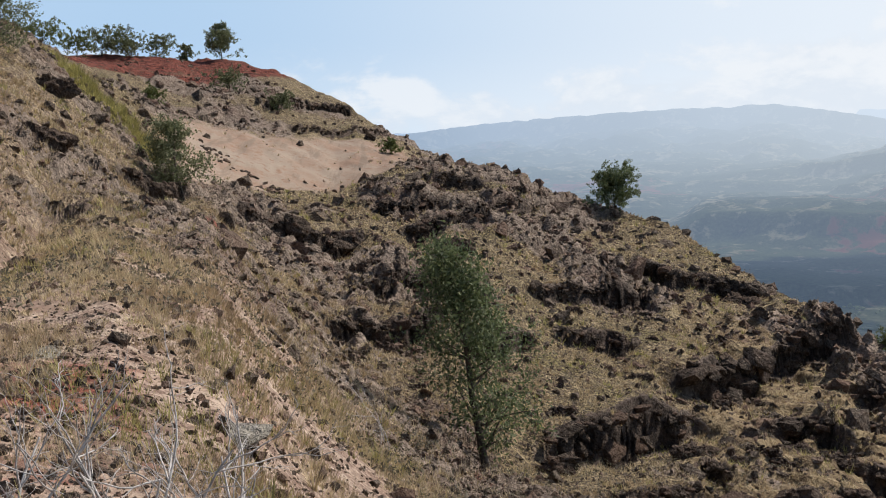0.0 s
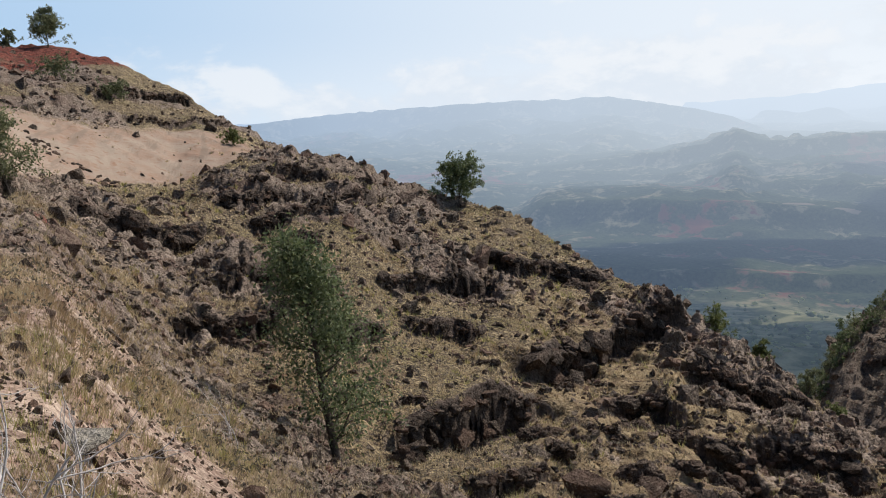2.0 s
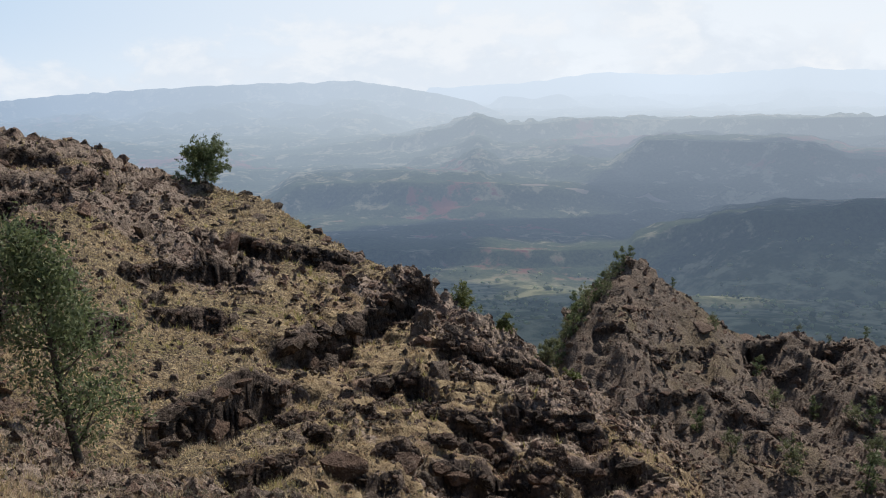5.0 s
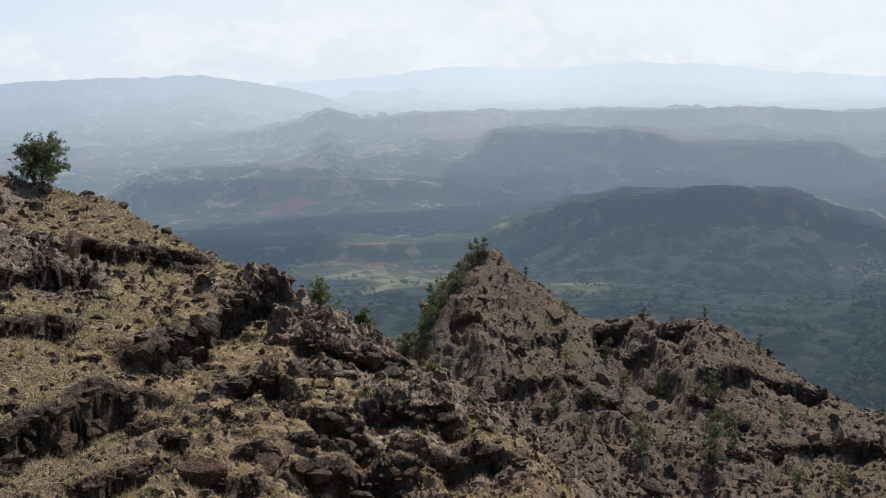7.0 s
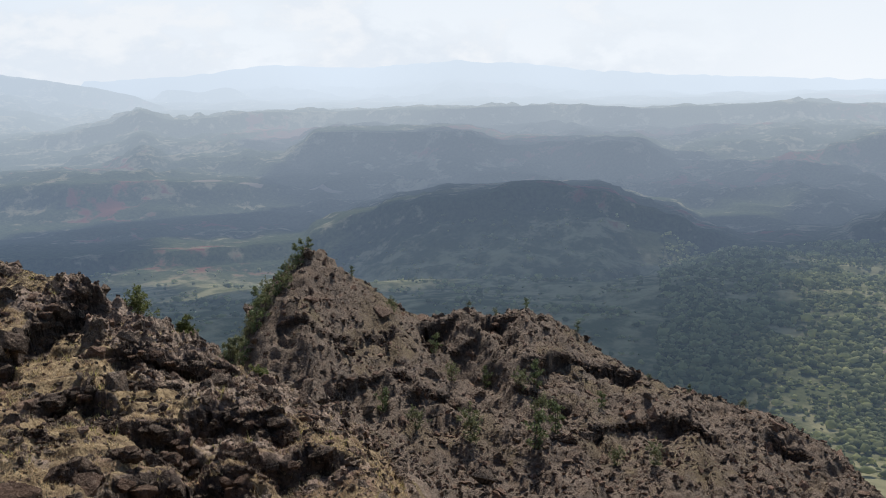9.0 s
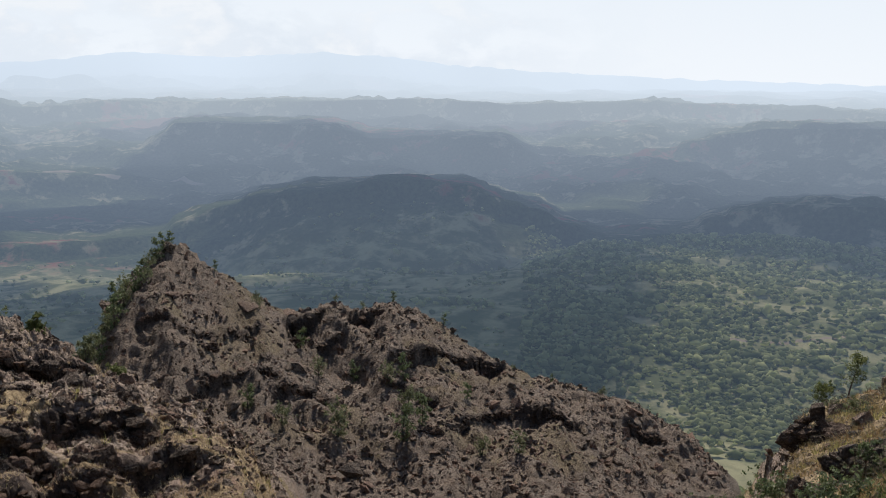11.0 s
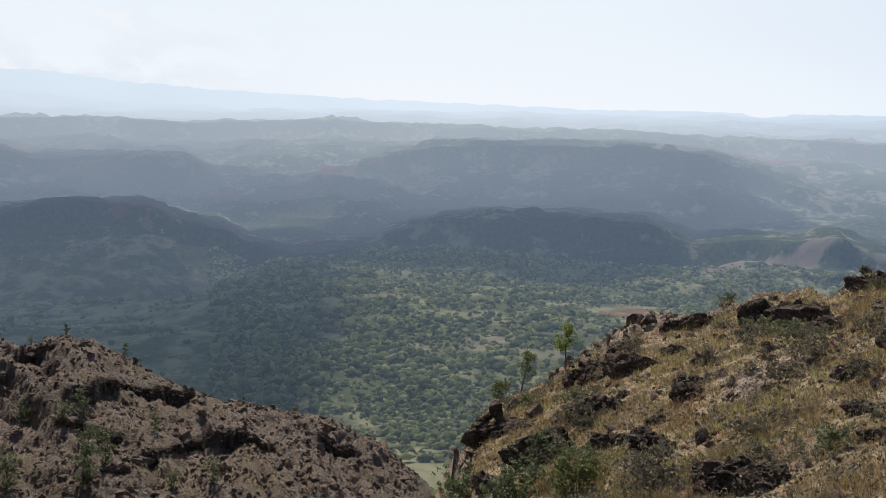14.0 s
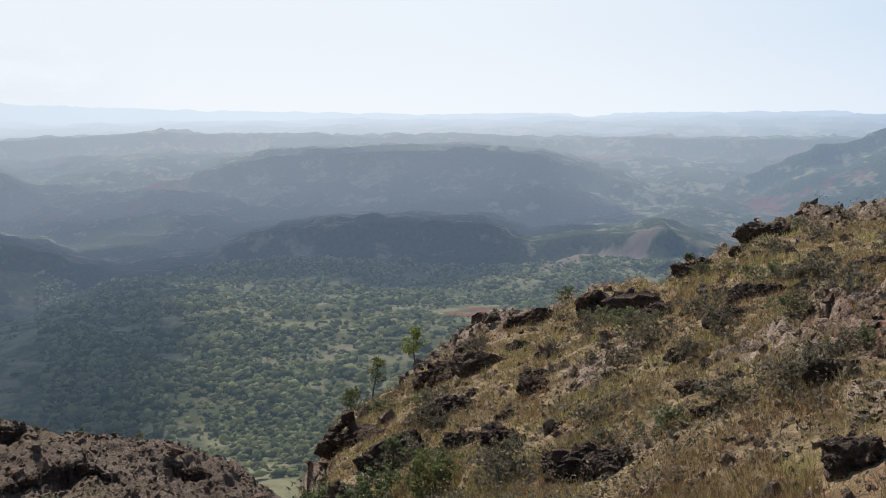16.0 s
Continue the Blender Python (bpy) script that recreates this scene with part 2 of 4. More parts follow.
def zones(az, r, x, y):
    """Masks: bare pale soil, red earth, rock against grass."""
    wob = fbm(x, y, 7.0, 3, 40)
    a, b = az + 0.8 * wob, r + 3.0 * wob
    pale = (step(-18, -15.5, a) * step(-1.2, -3.4, a) * step(-2.5, 1, b - 44 - 1.15 * (a + 13)) * step(2.5, -2.5, b - 59 - 0.85 * (a + 15)))
    pale = np.maximum(pale, 0.6 * step(0.35, 0.7, fbm(x, y, 3.2, 3, 42)) * step(-9, -16, a) * step(-50, -35, a) * step(4.4, 5.0, r) * step(16, 12, r))
    red = step(-5.5, -8.5, a) * step(-1, 5, b - 69 - 1.6 * (a + 18)) * step(-22.5, -21, az) * step(58, 66, r)
    red = np.maximum(red, 0.75 * step(-0.4, 0.3, fbm(x, y, 5.0, 3, 44)) * step(-5, -12, a) * step(-60, -40, a) * step(12, 8, r))
    red = np.maximum(red, 0.45 * step(0.3, 0.8, fbm(x, y, 2.4, 3, 46)) * step(45, 20, r))
    red = np.maximum(red, 0.36 * step(-0.25, 0.35, fbm(x, y, 3.0, 3, 47)) * step(95, 101, a) * step(130, 118, a) * step(13, 9.5, r))
    lump = fbm(x, y, 11.0, 4, 50)
    rock = step(-0.25, 0.35, lump + 0.18 * step(-9, -4, a + 0.25 * (b - 30)) * step(36, 26, a) * step(62, 55, b)
                - (0.45 - 0.75 * step(-7, -2, r - lay(LINES[2], az)[0])) * step(70, 74, az) * step(40, 36, r) - 0.25 * step(-6, -14, a) * step(40, 25, b) - 0.17 * step(-14, -9, a) * step(11, 7, a) * step(46, 40, b) - 0.10 * step(13, 17, a) * step(44, 38, a) * step(42, 37, b) - 0.5 * step(13, 15, az) * step(26, 24, az) * step(29, 31, r) * step(46, 43, r) - 0.12 * step(58, 64, r) * step(4, 0, az) - 0.20 * step(4, 9, az) * step(25, 21, az) * step(24, 28, r) * step(66, 60, r) + 0.10 * step(-9, -5, a) * step(6, 2, a) * step(60, 52, r))
    rock = np.maximum(rock, step(28, 32, az) * step(75, 90, r) * (0.50 + 0.55 * fbm(x, y, 16.0, 3, 54)))
    return pale, red, np.clip(rock * (1 - pale), 0, 1)


def loam(az, r):
    """Light brown crumbly soil of the near western slope."""
    return step(4, -6, az + 0.12 * (r - 12)) * (0.35 * step(48, 30, r) + 0.65 * step(26, 11, r)) * step(-75, -45, az)


def ledge_edge(k, az):
    """Distance of a ledge's broken lip at each azimuth."""
    lip, drop, _ = LEDGES[k]
    a, r = np.array(lip, float).T
    along = np.radians(az) * r.mean() / drop
    return np.interp(az, a, r) + drop * (0.45 * fbm(along, along * 0 + 3.7 * k, 2.6, 4, 60, 0.6))


def relief(az, r, detail=True):
    """Height with ledges, strata and broken rock."""
    x, y = r * np.sin(np.radians(az)), r * np.cos(np.radians(az))
    z = base_height(az, r)
    pale, red, rock = zones(az, r, x, y)
    near = step(1.5, 6.0, r)
    big = np.clip(r / 40.0, 0.35, 2.6)
    z = z + near * big * 0.30 * fbm(x, y, 9.0, 2, 3) * (1 - 0.6 * pale)
    # ribs and gullies down the far spur
    spur = step(26, 31, az) * step(78, 96, r) * step(160, 142, r)
    rib = fbm(np.radians(az) * 120.0 + 0.25 * r, 0.35 * r, 15.0, 4, 66, 0.55, ridged=True)
    z = z + spur * step(0, 9, np.abs(r - lay(FAR_SPUR + FAR_SPUR_TAIL, az)[0])) * 1.5 * (rib - 0.4)
    uneven = np.maximum(0.85 + (0.4 + 0.5 * spur) * fbm(x, y, 3.0 * big, 3, 63), 0.1)
    cliff = np.zeros_like(z)
    for k, (lip, drop, run) in enumerate(LEDGES):
        ends = lip[0][0], lip[-1][0]
        fade = min(math.degrees(0.9 * drop / lip[0][1]), 0.4 * (ends[1] - ends[0]))
        win = step(ends[0] - fade, ends[0] + 0.4 * fade, az) * step(ends[1] + fade, ends[1] - 0.4 * fade, az) * uneven
        d = ledge_edge(k, az) - r
        face = np.where(d > 0, step(0.0, 0.30 * drop, d) * np.exp(-np.maximum(d, 0) / run), 0)
        brow = 0.14 * drop * np.exp(-((d + 0.3 * drop) / (0.5 * drop)) ** 2)
        z = z + win * (brow - drop * face)
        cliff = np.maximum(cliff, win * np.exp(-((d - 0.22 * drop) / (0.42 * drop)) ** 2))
    # strata: treads and broken risers
    bench = step(14, 18, az) * step(44, 40, az) * step(46, 40, r)
    rise = np.clip(0.55 * big, 0.28, 1.1) * (1 + 0.4 * bench)
    s = (z + 0.05 * x + 0.55 * rise * fbm(x, y, 7.0, 3, 70)) / rise
    fl = np.floor(s)
    z = z + np.maximum(rock, 0.6 * bench) * near * (1 - 0.7 * cliff) * (1 - 0.75 * loam(az, r)) * 1.1 * (step(0.40, 0.60, s - fl) - (s - fl)) * rise * step(-0.5, 0.2, fbm(x, y, 3.5, 2, 75))
    if detail:
        chunk = fbm(x, y, 1.9, 5, 80, 0.62, ridged=True)
        z = z + near * np.clip(r / 30, 0.25, 1.3) * (0.15 * rock + 0.04) * (0.35 + 0.65 * step(75, 40, np.where(az < 22, r, 0))) * chunk * (1 - 0.8 * pale) * (1 - 0.75 * cliff)
        z = z + near * 0.05 * np.clip(r / 30, 0.3, 2) * fbm(x, y, 0.8, 3, 90) * (1 - 0.5 * pale)
        wx, wy = x + 0.25 * fbm(x, y, 1.4, 2, 86), y + 0.25 * fbm(x, y, 1.4, 2, 88)
        far = step(60, 85, r) * step(22, 28, az)
        calm = 0.45 + 0.55 * step(62, 42, r)
        blocks = 0.30 * calm * rubble_cells(wx, wy * 1.5, 1.05, 87) + 0.16 * rubble_cells(wx, wy, 0.45, 89) * (1 - far) + far * (0.26 * rubble_cells(wx, wy, 2.6, 91) + 0.16 * rubble_cells(wx, wy, 1.1, 92))
        z = z + near * (0.12 + 0.88 * rock) * step(2, 25, r) * blocks * (1 - 0.93 * pale) * (1 - 0.3 * red)
        # broken, layered faces on the ledges
        along, jag = np.radians(az) * np.maximum(r, 8), np.clip(r / 30, 0.4, 3.0)
        push = cliff * jag * 0.38 * fbm(along / jag, 2.2 * z / jag, 1.1, 4, 85, 0.6)
        x, y = x * (1 + push / r), y * (1 + push / r)
        rock = np.maximum(rock, step(0.15, 0.6, cliff))
        z = z - pale * 0.09 * np.clip(r / 40, 0, 1.5) * fbm(x * 0.8 + y * 0.6, (y * 0.8 - x * 0.6) * 0.3, 2.2, 3, 95, ridged=True)
    return x, y, z, pale, red, rock, cliff


SURVEY = {}          # the finished ground: its azimuths and heights


def ground_height(az, r):
    """Height of the finished ground."""
    a, b = np.atleast_1d(np.asarray(az, float)), np.atleast_1d(np.asarray(r, float))
    cols, z = SURVEY["az"], SURVEY["z"]
    rs = [np.full_like(a, 1.0)] + [lay(line, a)[0] for line in LINES]
    row, base = np.zeros_like(a), 0
    for k, n in enumerate(ROWS):
        f = np.clip((b - rs[k]) / (rs[k + 1] - rs[k]), 0, 1)
        row = np.where(b >= rs[k], base + n * f, row)
        base += n
    c = np.clip(np.interp(a, cols, np.arange(len(cols))), 0, len(cols) - 1.001)
    row = np.clip(row, 0, z.shape[1] - 1.001)
    i, j = c.astype(int), row.astype(int)
    u, v = c - i, row - j
    return (z[i, j] * (1 - u) + z[i + 1, j] * u) * (1 - v) + (z[i, j + 1] * (1 - u) + z[i + 1, j + 1] * u) * v


def spots(az, r):
    return r * np.sin(np.radians(az)), r * np.cos(np.radians(az)), ground_height(az, r)


def sheet(name, x, y, z, material, attrs=None):
    """A grid mesh from arrays of shape (columns, rows)."""
    nc, nr = x.shape
    mesh = bpy.data.meshes.new(name)
    co = np.stack([x, y, z], -1).reshape(-1, 3).astype(np.float32)
    i = (np.arange(nc - 1)[:, None] * nr + np.arange(nr - 1)[None, :]).ravel()
    quads = np.stack([i, i + nr, i + nr + 1, i + 1], 1).astype(np.int32)
    mesh.vertices.add(len(co))
    mesh.vertices.foreach_set("co", co.ravel())
    mesh.loops.add(quads.size)
    mesh.loops.foreach_set("vertex_index", quads.ravel())
    mesh.polygons.add(len(quads))
    mesh.polygons.foreach_set("loop_start", np.arange(0, quads.size, 4, dtype=np.int32))
    mesh.polygons.foreach_set("use_smooth", np.ones(len(quads), dtype=bool))
    for key, val in (attrs or {}).items():
        at = mesh.attributes.new(key, "FLOAT", "POINT")
        at.data.foreach_set("value", val.ravel().astype(np.float32))
    mesh.update()
    mesh.materials.append(material)
    return new(name, mesh)


# ---- materials ----
def material(name):
    m = bpy.data.materials.new(name)
    m.use_nodes = True
    return m, Nodes(m.node_tree)


def finish(g, colour, rough=0.9, bump=None, strength=0.5, distance=0.05, spec=0.25):
    bsdf = g.add("ShaderNodeBsdfPrincipled", {"Base Color": colour, "Roughness": rough, "Specular IOR Level": spec})
    if bump is not None:
        b = g.add("ShaderNodeBump", {"Height": bump, "Strength": strength, "Distance": distance})
        g.put(bsdf.inputs["Normal"], b.outputs[0])
    out = g.add("ShaderNodeOutputMaterial")
    g.put(out.inputs[0], bsdf.outputs[0])
    return bsdf


def attr(g, name):
    n = g.add("ShaderNodeAttribute")
    n.attribute_name = name
    return n.outputs["Fac"]


def ground_material():
    m, g = material("hillside")
    p = g.add("ShaderNodeNewGeometry").outputs["Position"]
    n1, n2, n3 = g.noise(p, 0.35, 5, 0.6), g.noise(p, 2.2, 5, 0.62), g.noise(p, 11.0, 4, 0.65)
    cells = g.add("ShaderNodeTexVoronoi", {"Vector": p, "Scale": 4.2, "Randomness": 1.0})
    chips = g.add("ShaderNodeTexVoronoi", {"Vector": p, "Scale": 13.0, "Randomness": 1.0})
    tint = g.add("ShaderNodeSeparateXYZ", {0: cells.outputs["Color"]}).outputs[0]
    tint2 = g.add("ShaderNodeSeparateXYZ", {0: chips.outputs["Color"]}).outputs[1]
    blend = g.math("ADD", g.math("MULTIPLY", tint, 0.5), g.math("MULTIPLY", tint2, 0.5))
    rock_c = g.mix(blend, (0.090, 0.068, 0.053), (0.390, 0.300, 0.228))
    rock_c = g.mix(g.ramp(n3, 0.55, 0.75), rock_c, (0.29, 0.237, 0.182))
    rock_c = g.mix(g.math("MULTIPLY", g.ramp(n1, 0.45, 0.7), 0.45), rock_c, (0.15, 0.085, 0.065))
    grass_c = g.mix(g.ramp(n2, 0.38, 0.62), (0.232, 0.168, 0.092), (0.470, 0.362, 0.205))
    grass_c = g.mix(g.ramp(n1, 0.50, 0.68), grass_c, (0.255, 0.205, 0.090))
    grass_c = g.mix(g.ramp(n3, 0.58, 0.42), grass_c, (0.090, 0.067, 0.050))
    loam_c = g.mix(g.ramp(n2, 0.35, 0.65), (0.345, 0.238, 0.176), (0.530, 0.410, 0.308))
    loam_c = g.mix(g.math("MULTIPLY", g.ramp(n3, 0.56, 0.42), 0.5), loam_c, (0.125, 0.080, 0.058))
    loam_c = g.mix(g.math("MULTIPLY", g.ramp(tint2, 0.55, 0.9), 0.6), loam_c, (0.17, 0.098, 0.074))
    grass_c = g.mix(attr(g, "loam"), grass_c, loam_c)
    turf_c = g.mix(g.ramp(n2, 0.38, 0.62), (0.140, 0.097, 0.056), (0.315, 0.235, 0.134))
    turf_c = g.mix(g.ramp(n1, 0.52, 0.70), turf_c, (0.20, 0.130, 0.098))
    grass_c = g.mix(attr(g, "turf"), grass_c, turf_c)
    mask = g.math("ADD", attr(g, "rock"), g.math("MULTIPLY", g.math("SUBTRACT", n2, 0.5), 1.3))
    col = g.mix(g.ramp(mask, 0.30, 0.62), grass_c, rock_c)
    red_c = g.mix(g.ramp(n2, 0.35, 0.65), (0.085, 0.028, 0.021), (0.270, 0.088, 0.060))
    col = g.mix(g.ramp(g.math("ADD", attr(g, "red"), g.math("MULTIPLY", g.math("SUBTRACT", g.math("ADD", n2, n1), 1.0), 1.5)), 0.40, 0.95), col, red_c)
    pale_c = g.mix(g.ramp(n1, 0.35, 0.65), (0.270, 0.180, 0.127), (0.300, 0.236, 0.178))
    pale_c = g.mix(g.ramp(n2, 0.52, 0.70), pale_c, (0.245, 0.145, 0.095))
    wash = g.add("ShaderNodeMapping", {"Vector": p, "Rotation": (0, 0, 0.55), "Scale": (1.6, 0.16, 0.3)}).outputs[0]
    pale_c = g.mix(g.math("MULTIPLY", g.ramp(g.noise(wash, 0.8, 5, 0.7), 0.52, 0.64), 0.75), pale_c, (0.20, 0.150, 0.112))
    col = g.mix(g.ramp(g.math("ADD", attr(g, "pale"), g.math("MULTIPLY", g.math("SUBTRACT", n2, 0.5), 0.9)), 0.3, 0.8), col, pale_c)
    scree_c = g.mix(blend, (0.050, 0.040, 0.032), (0.158, 0.126, 0.100))
    scree_c = g.mix(g.ramp(n1, 0.48, 0.66), scree_c, (0.165, 0.128, 0.092))
    scree_c = g.mix(g.math("MULTIPLY", g.ramp(n2, 0.56, 0.72), 0.6), scree_c, (0.085, 0.070, 0.055))
    col = g.mix(attr(g, "scree"), col, scree_c)
    # ledge faces: dark basalt, painted darker still for shade under the lips
    shaded_face_c = g.mix(blend, (0.024, 0.018, 0.015), (0.112, 0.083, 0.065))
    col = g.mix(g.math("MULTIPLY", attr(g, "face"), 0.85), col, shaded_face_c)
    low_c = g.mix(g.ramp(n1, 0.4, 0.6), (0.062, 0.080, 0.036), (0.125, 0.135, 0.062))
    col = g.mix(attr(g, "low"), col, low_c)
    bent = g.add("ShaderNodeVectorMath", {0: p, 1: g.add("ShaderNodeTexNoise", {"Vector": p, "Scale": 2.6, "Detail": 4.0}).outputs["Color"]}).outputs[0]
    knobs = g.add("ShaderNodeTexVoronoi", {"Vector": bent, "Scale": 2.7, "Randomness": 1.0}).outputs["Distance"]
    lumps = g.add("ShaderNodeTexVoronoi", {"Vector": bent, "Scale": 6.5, "Randomness": 1.0}).outputs["Distance"]
    height = g.math("ADD", g.math("MULTIPLY", g.noise(p, 5.0, 7, 0.72, 0.4), 0.9), g.math("MULTIPLY", n3, 0.35))
    height = g.math("SUBTRACT", height, g.math("ADD", g.math("MULTIPLY", knobs, 0.75), g.math("MULTIPLY", lumps, 0.40)))
    firm = g.math("SUBTRACT", 1.0, g.math("ADD", g.math("MULTIPLY", attr(g, "pale"), 0.8), g.math("MULTIPLY", g.math("MAXIMUM", attr(g, "loam"), attr(g, "turf")), 0.35)), True)
    finish(g, col, 0.95, height, firm, 0.22, 0.12)
    return m


HAZE_REACH = 4800.0


def painted_haze(g, colour, bump=None, strength=0.4, distance=4.0, leafy=False):
    """Far backdrop: lit ground with haze painted over it as emission that thickens with distance."""
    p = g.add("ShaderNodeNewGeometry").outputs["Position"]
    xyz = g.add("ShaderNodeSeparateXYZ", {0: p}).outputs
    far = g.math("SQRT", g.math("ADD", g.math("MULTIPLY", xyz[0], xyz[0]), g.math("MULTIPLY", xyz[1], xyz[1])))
    fac = g.math("MULTIPLY", g.math("POWER", g.math("DIVIDE", far, HAZE_REACH), 1.12), 1.0, True)
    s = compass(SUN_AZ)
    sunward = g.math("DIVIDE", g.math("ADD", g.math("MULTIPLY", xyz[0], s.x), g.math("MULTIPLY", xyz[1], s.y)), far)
    # haze colours, painted brighter towards the sun
    haze_col = g.mix(g.ramp(sunward, 0.25, 1.0), (0.34, 0.48, 0.70), (0.73, 0.83, 0.95))
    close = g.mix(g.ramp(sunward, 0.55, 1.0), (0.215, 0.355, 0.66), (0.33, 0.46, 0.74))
    haze_col = g.mix(g.ramp(fac, 0.0, 0.66), close, haze_col)
    bsdf = g.add("ShaderNodeBsdfDiffuse", {"Color": colour, "Roughness": 0.8})
    lit = bsdf.outputs[0]
    if leafy:
        lit = g.add("ShaderNodeMixShader", {0: 0.62, 1: lit, 2: g.add("ShaderNodeBsdfTranslucent", {"Color": colour}).outputs[0]}).outputs[0]
    if bump is not None:
        b = g.add("ShaderNodeBump", {"Height": bump, "Strength": strength, "Distance": distance})
        g.put(bsdf.inputs["Normal"], b.outputs[0])
    # this emission paints the haze onto the surface; it is no light source
    glow = g.add("ShaderNodeEmission", {"Color": haze_col, "Strength": 1.0})
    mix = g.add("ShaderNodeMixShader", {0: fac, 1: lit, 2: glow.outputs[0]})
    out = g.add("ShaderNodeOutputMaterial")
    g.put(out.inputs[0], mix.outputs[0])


def valley_material():
    m, g = material("far_valley")
    p = g.add("ShaderNodeNewGeometry").outputs["Position"]
    n0, n1, n2, n3 = g.noise(p, 0.0022, 4, 0.6), g.noise(p, 0.009, 5, 0.62), g.noise(p, 0.035, 5, 0.65), g.noise(p, 0.16, 4, 0.7)
    wood = g.mix(g.ramp(n3, 0.30, 0.70), (0.062, 0.080, 0.040), (0.112, 0.130, 0.064))
    dry = g.mix(g.ramp(n2, 0.40, 0.62), (0.150, 0.146, 0.080), (0.310, 0.275, 0.160))
    col = g.mix(g.ramp(g.math("ADD", n1, g.math("MULTIPLY", g.math("SUBTRACT", n2, 0.5), 0.9)), 0.52, 0.68), wood, dry)
    col = g.mix(g.ramp(g.math("ADD", n0, g.math("MULTIPLY", g.math("SUBTRACT", n2, 0.5), 0.5)), 0.62, 0.70), col, (0.23, 0.10, 0.065))
    col = g.mix(g.math("MULTIPLY", attr(g, "woody"), 0.8), col, g.mix(g.ramp(n2, 0.40, 0.62), (0.165, 0.170, 0.078), (0.390, 0.350, 0.185)))
    col = g.mix(g.ramp(attr(g, "earth"), 0.4, 0.6), col, (0.34, 0.125, 0.078))
    col = g.mix(g.ramp(attr(g, "bare"), 0.4, 0.6), col, g.mix(n2, (0.24, 0.19, 0.13), (0.36, 0.29, 0.21)))
    painted_haze(g, col, g.math("ADD", n3, n2), 0.2, 4.0)
    return m


def leaf_material(name, dark, light, haze=False, dry=None):
    m, g = material(name)
    geo = g.add("ShaderNodeNewGeometry")
    col = g.mix(geo.outputs["Random Per Island"], dark, light)
    if dry:
        patch = g.noise(geo.outputs["Position"], 0.55, 4, 0.6)
        col = g.mix(g.math("MULTIPLY", g.ramp(patch, 0.46, 0.62), 0.75), col, dry)
    # far leaves get the same painted haze glow
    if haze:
        painted_haze(g, col, leafy=True)
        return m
    bsdf = finish(g, col, 0.62, None, spec=0.35)
    tr = g.add("ShaderNodeBsdfTranslucent", {"Color": col})
    mix = g.add("ShaderNodeMixShader", {0: 0.42, 1: bsdf.outputs[0], 2: tr.outputs[0]})
    out = [n for n in g.t.nodes if n.type == "OUTPUT_MATERIAL"][0]
    g.put(out.inputs[0], mix.outputs[0])
    return m


def bark_material(name, dark, light):
    m, g = material(name)
    p = g.add("ShaderNodeTexCoord").outputs["Object"]
    n = g.noise(p, 14.0, 5, 0.65, 0.6)
    finish(g, g.mix(g.ramp(n, 0.35, 0.65), dark, light), 0.9, n, 0.6, 0.01)
    return m


def rock_material(name, dark, mid, light, rusty):
    m, g = material(name)
    p = g.add("ShaderNodeNewGeometry").outputs["Position"]
    rnd = g.add("ShaderNodeNewGeometry").outputs["Random Per Island"]
    n2, n3 = g.noise(p, 3.0, 5, 0.65), g.noise(p, 16.0, 4, 0.7)
    c = g.mix(g.ramp(n2, 0.35, 0.65), dark, mid)
    c = g.mix(g.ramp(n3, 0.50, 0.72), c, light)
    c = g.mix(g.math("MULTIPLY", g.ramp(rnd, 0.35, 1.0), 0.55), c, rusty)
    pits = g.add("ShaderNodeTexVoronoi", {"Vector": p, "Scale": 5.5, "Randomness": 1.0}).outputs["Distance"]
    finish(g, c, 0.95, g.math("SUBTRACT", g.math("ADD", n3, g.math("MULTIPLY", n2, 1.5)), pits), 1.0, 0.12, 0.08)
    return m


MAT_GROUND, MAT_VALLEY = ground_material(), valley_material()
MAT_ROCK = rock_material("basalt", (0.030, 0.023, 0.018), (0.108, 0.080, 0.061), (0.245, 0.192, 0.148), (0.150, 0.092, 0.064))
MAT_RUBBLE = rock_material("rubble", (0.056, 0.043, 0.034), (0.178, 0.134, 0.101), (0.32, 0.26, 0.20), (0.235, 0.142, 0.100))
MAT_BARK = bark_material("bark", (0.050, 0.040, 0.032), (0.125, 0.100, 0.080))
MAT_TWIG = bark_material("dead_twig", (0.26, 0.235, 0.21), (0.56, 0.52, 0.48))
MAT_LEAF = leaf_material("leaf_green", (0.058, 0.080, 0.031), (0.205, 0.235, 0.110))
MAT_LEAF_DULL = leaf_material("leaf_dull", (0.090, 0.100, 0.045), (0.235, 0.245, 0.125))
MAT_LEAF_LIME = leaf_material("leaf_lime", (0.080, 0.098, 0.030), (0.200, 0.215, 0.078))
MAT_STRAW = leaf_material("straw", (0.285, 0.212, 0.120), (0.70, 0.565, 0.340), dry=(0.345, 0.240, 0.135))
MAT_STRAW_GREEN = leaf_material("straw_green", (0.200, 0.180, 0.060), (0.52, 0.455, 0.170))
MAT_LEAF_YOUNG = leaf_material("leaf_young", (0.130, 0.165, 0.030), (0.300, 0.340, 0.095))
MAT_STRAW_RUST = leaf_material("straw_rust", (0.120, 0.068, 0.034), (0.360, 0.215, 0.100))
MAT_STRAW_GOLD = leaf_material("straw_gold", (0.145, 0.102, 0.048), (0.50, 0.375, 0.175), dry=(0.205, 0.170, 0.070))
MAT_SCRUB = leaf_material("scrub", (0.080, 0.070, 0.048), (0.230, 0.200, 0.130))
